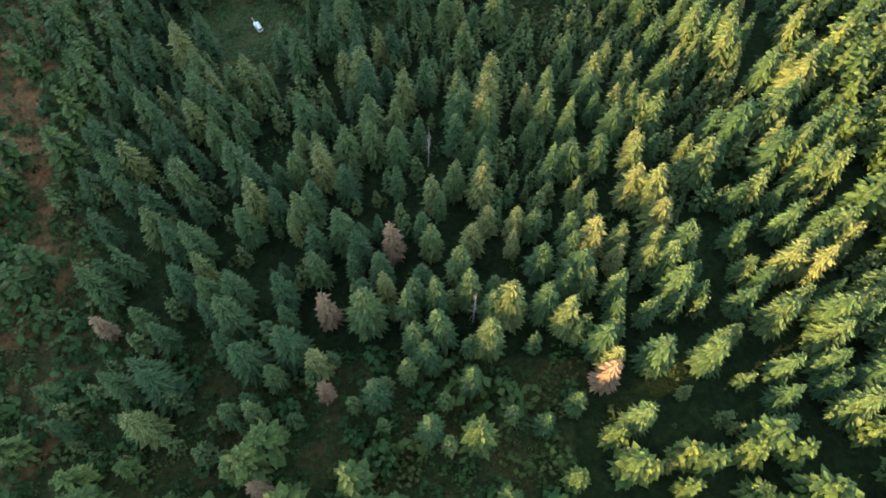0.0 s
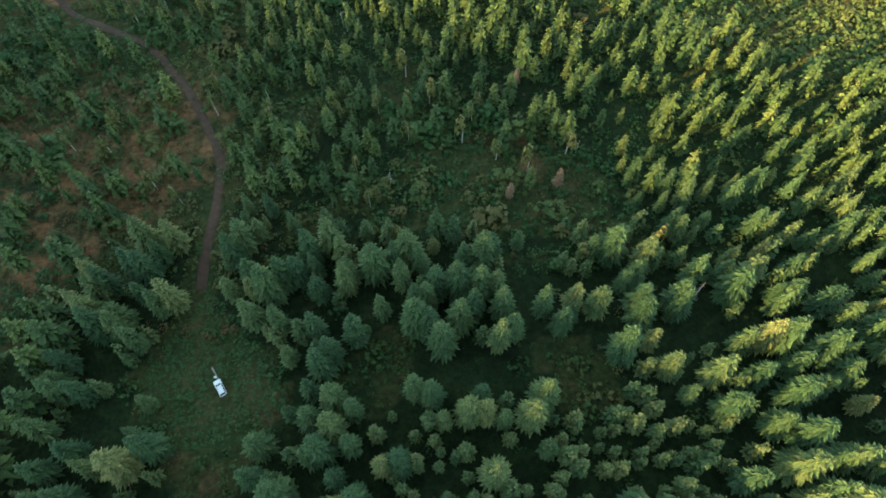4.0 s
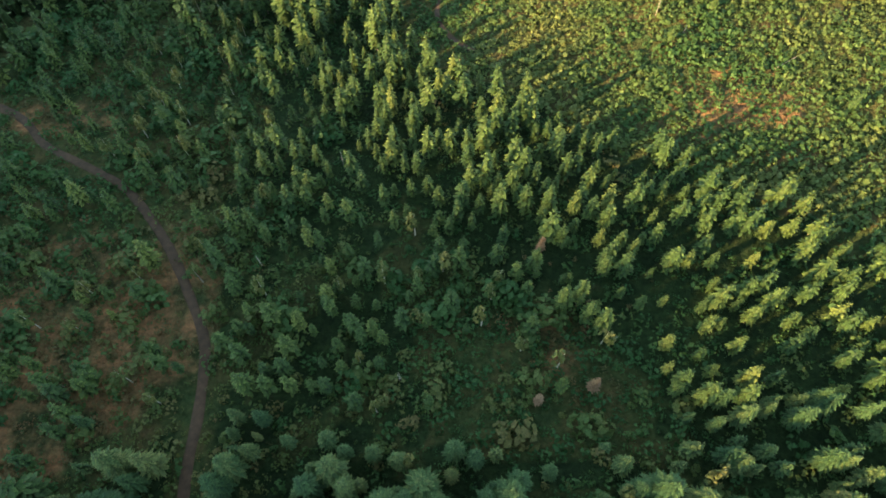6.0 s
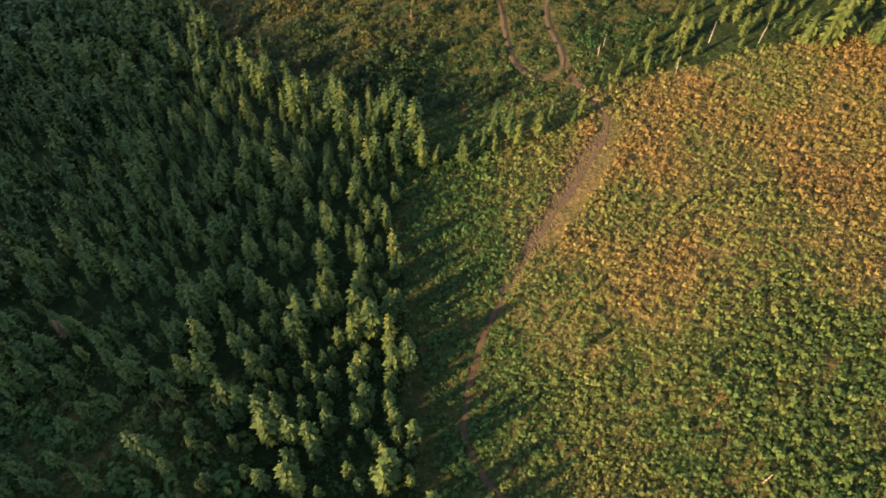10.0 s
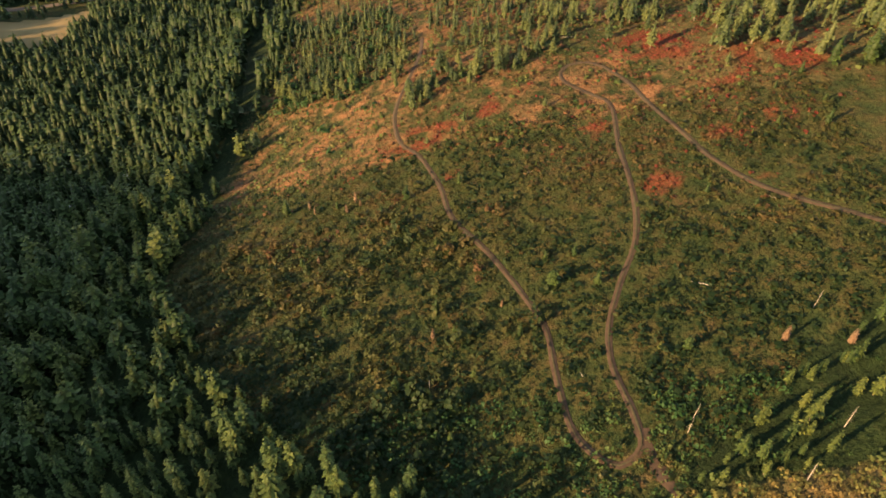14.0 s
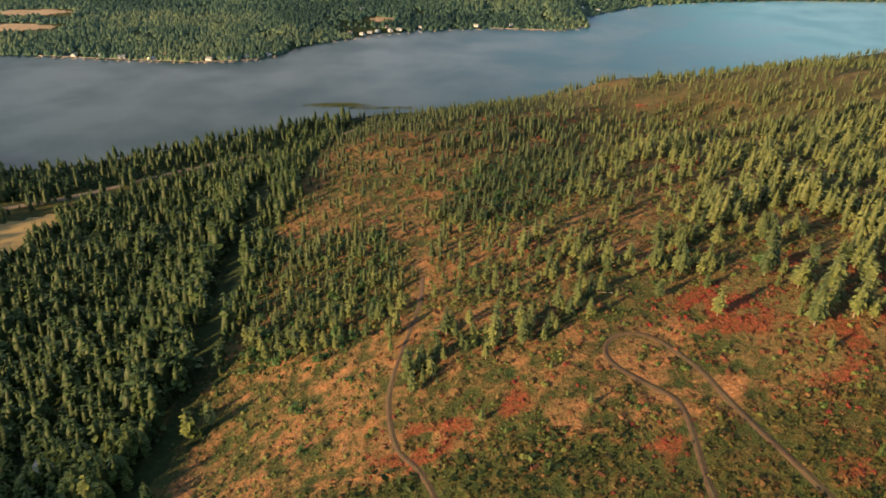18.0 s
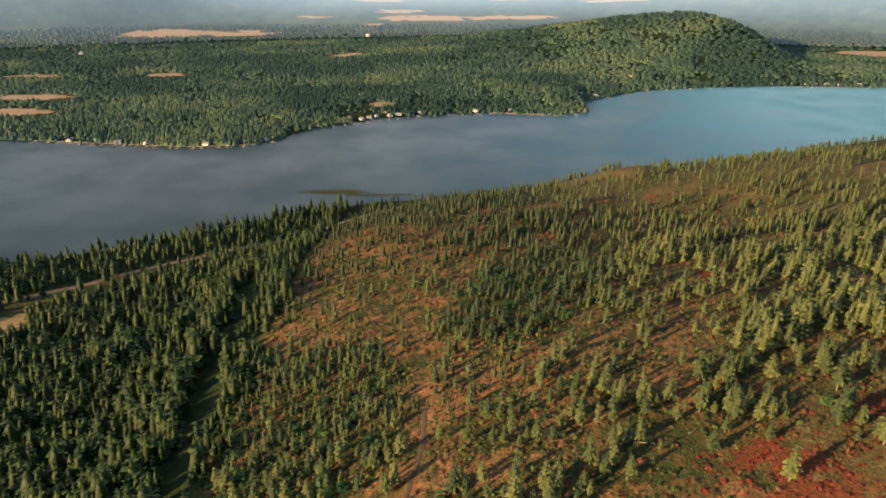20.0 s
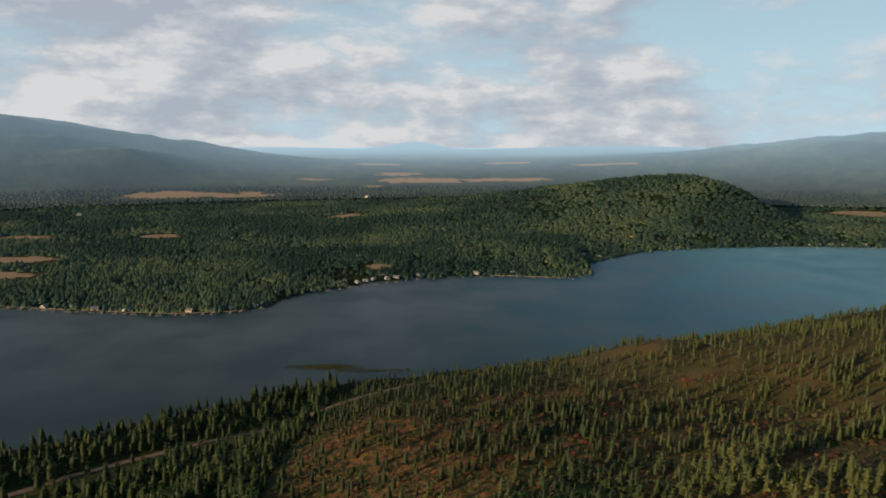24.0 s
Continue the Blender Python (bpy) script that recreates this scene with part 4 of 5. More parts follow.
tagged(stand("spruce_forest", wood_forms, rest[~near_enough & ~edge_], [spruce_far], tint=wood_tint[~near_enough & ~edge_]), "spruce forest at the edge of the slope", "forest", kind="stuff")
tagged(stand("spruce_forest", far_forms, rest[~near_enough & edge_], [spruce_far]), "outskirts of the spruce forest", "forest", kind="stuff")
x, y, rng = scatter(-110, 130, 20, 205, 4.1, 12)
d, _ = forest(x, y)
keep = rng.random(len(x)) < np.where(d > 0.25, 0.85 * (young_patch(x, y) > 0.45) + 0.12, 0.6 * d)
x, y = x[keep], y[keep]
high = 6 + 6 * rng.random(len(x)) + 2 * fbm(x, y, 30, 48)
tagged(stand("young_spruces", young_forms, planted(x, y, high * rng.uniform(0.9, 1.2, len(x)), high, rng), [spruce_near], tint=np.clip(0.35 + 0.4 * rng.random(len(x)), 0, 1)), "close patches of bright green young spruces", "young trees", kind="stuff")
tagged(stand("forest_trunks", bare_stem, rest, [bark]), "brown trunks of the spruce forest", "tree trunks", kind="stuff")

# forest beyond and down the west slope
seeds = 0
allrows = []
for x0, x1, y0, y1, step in ((-420, -190, 150, 560, 7.0), (230, 430, -60, 560, 13.0), (-420, -190, -60, 150, 9.0), (-190, 230, -90, -20, 12.0), (300, 480, 560, 900, 8.5), (-480, 300, 560, 900, 6.0), (-620, 620, 900, 1250, 6.6), (-800, 950, 1250, 1860, 9.0)):
    seeds += 1
    x, y, rng = scatter(x0, x1, y0, y1, step, 100 + seeds)
    d, tall = forest(x, y)
    keep = rng.random(len(x)) < d
    x, y, tall = x[keep], y[keep], tall[keep]
    high = tall * np.where(rng.random(len(x)) < 0.08, rng.uniform(1.2, 1.45, len(x)), 0.42 + 0.78 * rng.random(len(x)) ** 1.2)
    allrows.append(planted(x, y, high * rng.uniform(1.0, 1.5, len(x)), high, rng))
rows = np.concatenate(allrows)
pines = (rows[:, 1] > 735) & (rows[:, 0] > -150)
rows[pines, 3] *= 0.86
rows[~pines & (rows[:, 1] > 600), 3] *= 1.15
near_pine = pines & (rows[:, 1] < 900) & (np.abs(rows[:, 0]) < 170)
kinds = [tree_kind("pine_tree", f, stem(2, 0.018), pine_leaf, bark) for f in pine_forms]
idx = np.flatnonzero(near_pine)
set_out(kinds, rows[idx[:300]], "olive green pine standing among rust-coloured brush", "pine tree", "scattered pines on the hill")
others = pines.copy()
others[idx[:300]] = False
mid_p = others & (rows[:, 1] < 1100)
# sunlight painted into the tint: pines grow lighter eastward
tagged(stand("pine_wood", pine_mid, rows[mid_p], [pine_far], tint=np.clip(np.random.default_rng(9).uniform(0.0, 0.75, mid_p.sum()) + 0.4 * ease((rows[mid_p, 0] - 50) / 80) - 0.4 * within(HILL_THICKET[0][0], rows[mid_p, 0], rows[mid_p, 1]), 0, 1)), "scattered olive green pines on a dry hillside", "pine wood", kind="stuff")
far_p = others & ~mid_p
# darker tints here, again lightened eastward to carry the sunlight
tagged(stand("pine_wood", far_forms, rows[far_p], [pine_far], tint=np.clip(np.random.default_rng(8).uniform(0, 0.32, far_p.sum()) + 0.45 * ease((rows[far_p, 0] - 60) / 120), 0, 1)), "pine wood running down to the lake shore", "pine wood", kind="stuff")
mid_s = ~pines & (rows[:, 1] < 800) & (rows[:, 1] > 150) & (rows[:, 0] > -260) & (rows[:, 0] < 200)
tagged(stand("spruce_forest", mid_forms, rows[mid_s], [spruce_far]), "dark spruce forest on the west slope", "forest", kind="stuff")
far_s = ~pines & ~mid_s
tagged(stand("spruce_forest", far_forms, rows[far_s], [spruce_far], tint=np.random.default_rng(10).uniform(0, 0.36, far_s.sum())), "dark spruce forest beside the lake road", "forest", kind="stuff")

# shrubs of meadow, clearcut and understorey
def shrubs(x0, x1, y0, y1, step, seed, size, forms, name, mats, want, label):
    x, y, rng = scatter(x0, x1, y0, y1, step, seed)
    keep = rng.random(len(x)) < want(x, y)
    x, y = x[keep], y[keep]
    wide = 1.22 * size * (0.4 + 1.5 * rng.random(len(x)) ** 2.6) * (0.75 + 0.5 * fbm(x, y, 18, seed + 5))
    lean = run([(0, -0.12), (300, -0.08), (350, -0.08), (420, 0.03), (480, 0.18), (520, -0.36), (600, -0.34), (660, -0.12), (730, 0.14), (900, 0.2)], y) + np.where((y > 330) & (y < 530), np.clip((x - 10) / 300, -0.2, 0.25), 0)
    if name == "broadleaf_saplings":
        lean = lean + np.where(y > 520, 0.14, 0.0)
    # sunlit yellow patch painted into the tint; darker tint south-east of it
    lean = lean + 0.24 * bell(x, y, -108, 672, 42, 30) - 0.12 * ease((x + 10) / 60) * ease((y - 535) / 15) * ease((675 - y) / 30)
    if "thicket" in name:
        lean = 0 * x - 0.25
    t = np.clip(1.35 * fbm(x, y, 42, seed) - 0.3 + 0.2 * (lattice(x, y, 11, seed + 3) - 0.5) + rng.uniform(-0.24, 0.24, len(x)) + lean + np.where(y > 530, np.clip(x / 700, -0.2, 0.15), 0), 0, 1)
    tagged(stand(name, forms, planted(x, y, wide, wide * (rng.uniform(0.4, 0.72, len(x)) if "brush" in name or y0 > 550 else rng.uniform(0.7, 1.1, len(x))), rng, 0.1), mats, tint=t), label, "shrubs", kind="stuff")


def off_tracks(x, y):
    a = np.minimum(np.minimum(away(TRACK, x, y) - 0.5, away(SPUR, x, y) + 0.6 + 2.2 * (lattice(x, y, 7, 83) - 0.5)), away(WEST_TRACK, x, y))
    return (a > 1.8) * 1.0


def green_want(x, y):
    d, _ = forest(x, y)
    return off_tracks(x, y) * np.where(d > 0.5, np.where((y > 190) & (y < 430), 0.7, 0.10), 1.1) * (1 - brushland(x, y)) * (1 - 0.6 * dryness(x, y)) * (1 - 0.85 * within(CLEARING, x, y)) * (1 - redness(x, y)) * (0.5 + 0.8 * fbm(x, y, 22, 61))


def rust_want(x, y):
    return off_tracks(x, y) * (1 - brushland(x, y)) * np.clip(dryness(x, y) * 1.3, 0, 1) * (1 - 0.75 * bell(x, y, -95, 785, 40, 45)) * (1 - redness(x, y)) * (0.4 + 0.7 * fbm(x, y, 22, 62))


def red_want(x, y):
    return off_tracks(x, y) * 0.75 * redness(x, y) ** 1.2


def sapling_want(x, y):
    d, _ = forest(x, y)
    return off_tracks(x, y) * (d < 0.62) * ((d > 0.05) * (y < 420) + (y > 525) * (y < 680) * ease((40 - x) / 90)) * 0.75 * ease(fbm(x, y, 28, 64) * 2.6 - 0.45) * (1 - within(CLEARING, x, y))


sapling_forms = [tuft(30 + s, 44, 1.05, 0.23) for s in range(5)]
shrubs(-170, 150, 10, 440, 4.7, 206, 5.0, sapling_forms, "broadleaf_saplings", [shrub_far], sapling_want, "young broadleaf trees in open woodland")
shrubs(-170, 110, 520, 690, 4.7, 216, 4.6, sapling_forms, "broadleaf_saplings", [brush_far], sapling_want, "olive and yellowing saplings standing out of the clearcut")
shrubs(-170, 190, 15, 560, 2.8, 201, 2.9, bush_forms, "green_shrubs", [shrub_far], green_want, "green and yellowing shrubs of the cleared slope")
shrubs(-175, 165, 520, 735, 2.35, 202, 2.7, [tuft(126 + s, 11, 0.9, 0.36) for s in range(7)], "clearcut_brush", [brush_far], green_want, "low green and brown brush of the clearcut")
shrubs(-185, 310, 520, 890, 4.2, 212, 3.1, bush_forms, "clearcut_brush", [brush_far], lambda x, y: green_want(x, y) * ease(fbm(x, y, 30, 65) * 3 - 1.0), "taller bushes standing out of the clearcut brush")
shrubs(-170, 190, 20, 560, 2.3, 203, 2.1, bush_forms, "rust_shrubs", [rust_far], rust_want, "yellow and rust-coloured brush on the slope")
shrubs(-170, 300, 560, 1060, 2.9, 204, 2.1, bush_low, "rust_shrubs", [rust_far], rust_want, "rust-coloured brush and dry grass on the hill")
shrubs(-200, 330, 1060, 1340, 4.8, 208, 3.6, bush_low, "rust_shrubs", [rust_far], rust_want, "rust-coloured brush between the pines above the lake")
shrubs(-120, 190, 640, 1030, 2.0, 205, 1.7, bush_far, "crimson_shrubs", [crimson_far], red_want, "crimson autumn bushes on the hill")

# grass of the clearing round the car
x, y, rng = scatter(-84, -44, 142, 192, 1.15, 217)
keep = within(CLEARING, x, y) & (np.hypot(x + 61, y - 161) > 3.2) & (rng.random(len(x)) < 0.9)
x, y = x[keep], y[keep]
wide = rng.uniform(0.9, 1.9, len(x))
tagged(stand("tall_grass", bush_low, planted(x, y, wide, wide * rng.uniform(0.25, 0.5, len(x)), rng, 0.05), [shrub_far], tint=rng.uniform(0.0, 0.3, len(x))), "dark green grass of the forest clearing", "grass", kind="stuff")

# leafy thickets and olive bushes between the pines
def thicket_want(x, y):
    inside_ = within(HILL_THICKET[0][0], x, y) | within(HILL_THICKET[1][0], x, y)
    return off_tracks(x, y) * np.where(inside_, 0.4, 0.05 * (x > -160) * (x < 260) * ease(fbm(x, y, 30, 74) * 4 - 1.6))


def olive_want(x, y):
    return off_tracks(x, y) * (x > -158) * (redness(x, y) < 0.4) * ease(fbm(x, y, 24, 76) * 3.2 - 1.0) * (1 - 0.35 * bell(x, y, -95, 785, 40, 45)) * 0.8


shrubs(-165, 270, 740, 1160, 4.6, 213, 5.2, [tuft(140 + s, 22, 1.25, 0.34) for s in range(5)], "leafy_thicket", [shrub_far], thicket_want, "dense green broadleaf thicket among the pines")
x, y, rng = scatter(-160, 300, 725, 1320, 3.3, 214)
keep = rng.random(len(x)) < olive_want(x, y)
x, y = x[keep], y[keep]
wide = 2.9 * (0.45 + 1.1 * rng.random(len(x)) ** 2)
tagged(stand("olive_shrubs", bush_low, planted(x, y, wide, wide * rng.uniform(0.6, 1.0, len(x)), rng, 0.1), [meadow_far], tint=np.clip(0.12 + 0.4 * fbm(x, y, 40, 77) + rng.uniform(-0.1, 0.12, len(x)), 0, 1)), "olive and yellow-green bushes on the dry hill", "shrubs", kind="stuff")

# the meadow: brush from green through yellow to orange up the slope
x, y, rng = scatter(-34, 175, 200, 545, 1.85, 207)
keep = (rng.random(len(x)) < brushland(x, y) * off_tracks(x, y) * (0.62 + 0.6 * fbm(x, y, 12, 66))) & (away(SPUR, x, y) > 1.2 + 7 * lattice(x, y, 7, 84) ** 1.3 * ease((y - 432) / 15) * ease((505 - y) / 12))
x, y = x[keep], y[keep]
wide = 3.8 * (0.55 + 0.75 * rng.random(len(x)) ** 1.6) * (0.75 + 0.5 * fbm(x, y, 16, 67))
hue = run([(200, 0.06), (300, 0.20), (350, 0.30), (390, 0.38), (430, 0.49), (480, 0.58), (520, 0.52)], y) + np.clip((x - 15) / 160, -0.25, 0.12) - 0.16 * bell(x, y, 85, 350, 42, 40) - 0.3 * bell(x, y, -8, 445, 16, 40) + 0.1 * bell(x, y, 75, 445, 28, 30)
# forest-edge shade painted into the tint west of the spur
hue = hue - 0.26 * ease((run([(350, 5), (389, -6), (422, 7), (461, 35), (500, 52), (530, 60)], y) - 3 - x) / 10) * ease((y - 340) / 30)
hue = np.clip(hue - 0.07 + 0.75 * (fbm(x, y, 30, 68) - 0.5) + 0.22 * (lattice(x, y, 6, 69) - 0.5) + rng.uniform(-0.04, 0.04, len(x)), 0, 1)
tagged(stand("meadow_brush", [tuft(230 + s, 11, 0.8, 0.34) for s in range(6)], planted(x, y, wide, wide * rng.uniform(0.7, 1.05, len(x)), rng, 0.1), [meadow_far], tint=hue), "dense brush turning from green to yellow and orange", "shrubs", kind="stuff")

shrubs(172, 420, 190, 560, 4.3, 209, 4.4, bush_far, "meadow_brush", [meadow_far], lambda x, y: brushland(x, y) * 0.85, "green and yellowing brush farther along the meadow")
shrubs(-420, -170, -60, 420, 7.5, 210, 5.0, bush_low, "green_shrubs", [shrub_far], green_want, "green brush among thin trees on the west slope")

# woods across the lake
rng = np.random.default_rng(300)
k = 0.0047
n = int(math.radians(84) * math.log(3650 / 1180) / k ** 2)
r = 1180 * np.exp(rng.random(n) * math.log(3650 / 1180))
a = rng.uniform(math.radians(-42), math.radians(42), n)
rr = np.stack([EX + r * np.sin(a), EY + r * np.cos(a), r * k], 1)
x, y, s = rr.T
keep = (y > run(FAR_SHORE, x) + 3) & (far_open(x, y) < 0.5) & (rng.random(len(x)) < 0.15 + 1.1 * ease(2.2 * fbm(x, y, 70, 71) - 0.4)) & ~(((x + 150) / 95) ** 2 + ((y - 2180) / 45) ** 2 < 1)
x, y, s = x[keep], y[keep], s[keep]
high = (6 + 6 * fbm(x, y, 90, 72)) * rng.uniform(0.5, 1.5, len(x))
cone_forms = []
for q in range(4):
    rnd = random.Random(900 + q)
    v, f = [], []
    v += [(0.62 * rnd.uniform(0.8, 1.15) * math.cos(6.283 * j / 5), 0.62 * rnd.uniform(0.8, 1.15) * math.sin(6.283 * j / 5), rnd.uniform(-0.05, 0.12)) for j in range(5)]
    v.append((rnd.uniform(-0.1, 0.1), rnd.uniform(-0.1, 0.1), 1.0))
    f += [(j, (j + 1) % 5, 5) for j in range(5)]
    cone_forms.append((np.array(v), np.array(f)))
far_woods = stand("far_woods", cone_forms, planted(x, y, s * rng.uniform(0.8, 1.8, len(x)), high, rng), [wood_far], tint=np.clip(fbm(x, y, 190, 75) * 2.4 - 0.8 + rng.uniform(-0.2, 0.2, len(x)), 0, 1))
smooth(far_woods.data)
tagged(far_woods, "mixed woods across the lake", "woods", kind="stuff")

# woods of the far plain, drawn nearer with it
rr, k, d = [], 0.0048, 3300.0
while d < 4100:
    n = int(math.radians(84) / k)
    a = math.radians(-42) + (np.arange(n) + rng.uniform(-0.8, 0.8, n)) * k
    r = d * (1 + rng.uniform(-0.8, 0.8, n) * k * 1.6)
    rr.append(np.stack([EX + r * np.sin(a), EY + r * np.cos(a), np.full(n, d * k)], 1))
    d *= 1 + 1.7 * k
x, y, s = np.concatenate(rr).T
keep = (far_open(x, y) < 0.5) & (far_land(x, y) < 70) & (rng.random(len(x)) < 0.35 + 0.9 * fbm(x, y, 400, 73))
x, y, s = x[keep], y[keep], s[keep]
hx = np.hypot(x - EX, y - EY)
nx, ny, nz = draw_near(x, y, far_land(x, y) + 12)
size = (np.hypot(nx - EX, ny - EY) / hx) * rng.uniform(0.7, 1.3, len(x))
plain_rows = np.stack([nx, ny, nz, s * size, 10 * size, rng.uniform(0, 6.283, len(x))], 1)
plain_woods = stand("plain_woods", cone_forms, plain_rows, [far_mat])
vx = np.empty(len(plain_woods.data.vertices) * 3, np.float32)
plain_woods.data.vertices.foreach_get("co", vx)
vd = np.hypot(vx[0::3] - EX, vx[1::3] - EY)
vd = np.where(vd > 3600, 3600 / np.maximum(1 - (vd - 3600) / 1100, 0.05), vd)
# share of painted haze glow, growing with distance
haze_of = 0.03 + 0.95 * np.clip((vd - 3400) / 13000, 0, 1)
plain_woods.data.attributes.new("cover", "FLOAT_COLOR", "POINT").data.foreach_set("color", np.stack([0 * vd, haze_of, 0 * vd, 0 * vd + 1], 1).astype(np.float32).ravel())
tagged(plain_woods, "hazy woods of the distant plain", "woods", kind="stuff")

# ---- single broadleaf and dead trees ----
def crown_of(seed, leaves, z0, wide, leaf):
    """A loose rounded crown above a bare stem, for a tree one metre tall."""
    v, f = tuft(seed, leaves, 1.0, leaf)
    v = v.copy()
    v[:, :2] *= wide
    v[:, 2] = z0 + v[:, 2] * (1 - z0) / max(v[:, 2].max(), 1e-3)
    return v, f


def twigs(seed, count, reach):
    """Bare branches of a dead conifer, each a thin three-sided spike."""
    rnd = random.Random(seed)
    v, f = [], []
    for _ in range(count):
        z = rnd.uniform(0.3, 0.96)
        r, a = reach * (1.05 - z) * rnd.uniform(0.6, 1.3) + 0.02, rnd.uniform(0, 6.283)
        ca, sa, i = math.cos(a), math.sin(a), len(v)
        v += [(-sa * 0.004, ca * 0.004, z), (sa * 0.004, -ca * 0.004, z), (0, 0, z - 0.008), (ca * r, sa * r, z - 0.25 * r)]
        f += [(i, i + 3, i + 1), (i + 1, i + 3, i + 2), (i + 2, i + 3, i)]
    return np.array(v), np.array(f)


def stand_at(ob, x, y, high, wide=1.0, turn=0.0, tip=0.0):
    ob.matrix_basis = Matrix.LocRotScale((x, y, float(land(x, y)) - 0.15), Euler((tip, 0, turn)), (high * wide, high * wide, high))
    return ob


aspens = [tree_kind("aspen_tree", crown_of(50 + q, 70, 0.36, 0.36, 0.24), stem(3, 0.016), aspen_leaf, pale_bark) for q in range(4)]
x, y, rng = scatter(-120, 110, 190, 400, 13.0, 401)
d, _ = forest(x, y)
keep = (d > 0.15) & (d < 0.6) & (rng.random(len(x)) < 0.62)
x, y = np.append(x[keep], [21, -24, 12, 33]), np.append(y[keep], [226, 218, 231, 232])
high = rng.uniform(9, 14, len(x))
set_out(aspens, planted(x, y, high, high, rng), "pale green aspen with a rounded crown on a bare stem", "aspen tree", "aspens of the open woodland")

for q, (x, y, high) in enumerate(BROWN):
    ob = tree_kind("dead_spruce", conifer(500 + q, 18, 15, 0.2, 0.08, 0.45, 0.8, 0.45), stem(4), dead_leaf, dead_wood)
    stand_at(tagged(ob, "dead spruce with dry pinkish-brown needles among green trees", "dead tree", "dead brown spruces"), x, y, high * 0.95, 0.95, q)
for q, (x, y, high) in enumerate(GREY):
    ob = new("bare_snag")
    part("trunk", mesh_of("trunk", *stem(5, 0.014, 1.0), [dead_wood]), ob)
    part("branches", mesh_of("branches", *twigs(600 + q, 26, 0.16), [dead_wood]), ob)
    stand_at(tagged(ob, "bare grey snag with broken branches", "dead tree", "grey snags"), x, y, high, 1.0, q, 0.05 * math.sin(q * 2.3))
LOGS = [(100, 322, 11, 0.5), (71, 405, 3, 1.0), (92, 372, 7, 2.0), (48, 430, 6, 0.3), (28, 566, 5, 1.9), (80, 600, 7, 2.6), (-60, 640, 6, 0.9), (118, 640, 6, 2.2), (20, 690, 5, 0.2), (-70, 750, 6, 1.4), (60, 815, 9, 2.8), (75, 818, 7, 0.6)]
for x, y, long, turn in LOGS:
    v, f = stem(6, 0.028, 1.0, 7)
    ob = new("fallen_log", smooth(mesh_of("fallen_log", v, f, [dead_wood])))
    ax, ay = math.cos(turn), math.sin(turn)
    rise = float(land(x + ax * long, y + ay * long) - land(x, y))
    q = Vector((ax * long, ay * long, rise)).to_track_quat("Z", "Y")
    ob.matrix_basis = Matrix.LocRotScale((x, y, float(land(x, y)) + 0.55), q, (long * 0.8, long * 0.8, long))
    tagged(ob, "bleached fallen log lying in the brush", "log", "fallen logs")

# stones heaped beside the spur
rng = np.random.default_rng(77)
stones = []
for q in range(5):
    rnd = random.Random(q)
    bm = bmesh.new()
    bmesh.ops.create_icosphere(bm, subdivisions=1, radius=0.5)
    for w in bm.verts:
        w.co *= rnd.uniform(0.7, 1.15)
    bm.verts.index_update()
    stones.append((np.array([w.co[:] for w in bm.verts]), np.array([[w.index for w in fc.verts] for fc in bm.faces])))
    bm.free()
many = 2200
k = rng.random(many)
x, y = np.interp(k, [0, 0.3, 0.7, 1], [14, 22, 38, 50]) + rng.normal(-2.5, 4.0, many), np.interp(k, [0, 0.3, 0.7, 1], [436, 452, 475, 494]) + rng.normal(1.5, 4.0, many)
w = rng.uniform(0.3, 1.25, many)
tagged(stand("rubble", stones, planted(x, y, w, w * 0.7, rng, 0.0), [rock]), "brown rubble stones heaped beside the dirt spur", "stones", kind="stuff")

# ---- tracks and road ----
def ribbon(name, points, width, mat, lift, label, step=3.0, wob=0.3):
    pts = [Vector((*p, 0)) for p in points]
    fine = []
    for i in range(len(pts) - 1):
        p0, p1, p2, p3 = pts[max(i - 1, 0)], pts[i], pts[i + 1], pts[min(i + 2, len(pts) - 1)]
        n = max(2, int((p2 - p1).length / step))
        for j in range(n):
            t = j / n
            fine.append(0.5 * (2 * p1 + (p2 - p0) * t + (2 * p0 - 5 * p1 + 4 * p2 - p3) * t * t + (3 * p1 - p0 - 3 * p2 + p3) * t ** 3))
    fine.append(pts[-1])
    c = np.array(fine)[:, :2]
    tan = np.gradient(c, axis=0)
    tan /= np.maximum(np.linalg.norm(tan, axis=1), 1e-6)[:, None]
    side = np.stack([-tan[:, 1], tan[:, 0]], 1)
    half = width * 0.5 * (1 - 0.5 * wob + wob * lattice(c[:, 0], c[:, 1], 8, 81))
    off = np.array([-1.0, -0.6, -0.35, 0.0, 0.35, 0.6, 1.0])
    dip = np.array([-0.25, 0.02, -0.06, 0.08, -0.06, 0.02, -0.25])
    xy = c[:, None] + side[:, None] * (off[None] * half[:, None])[..., None]
    z = land(xy[..., 0], xy[..., 1]) + lift + dip
    v = np.concatenate([xy, z[..., None]], 2).reshape(-1, 3)
    ob = new(name, smooth(mesh_of(name, v, grid_faces(7, len(c))[:, ::-1], [mat])))
    return tagged(ob, label, "track", kind="structure")


ribbon("dirt_track", TRACK[2:], 2.6, dirt, 0.26, "winding brown dirt track through the clearcut")
ribbon("dirt_track", [(43, 543), (44, 536), (46, 526), (51, 514), (55, 503)], 5.0, dirt, 0.16, "reddish bare earth where the spur leaves the hairpin", 2.0, 1.1)
ribbon("track_verge", TRACK[3:], 0.75, rough_grass, 0.36, "strip of rough grass between the ruts of the track", 3.0, 1.4)
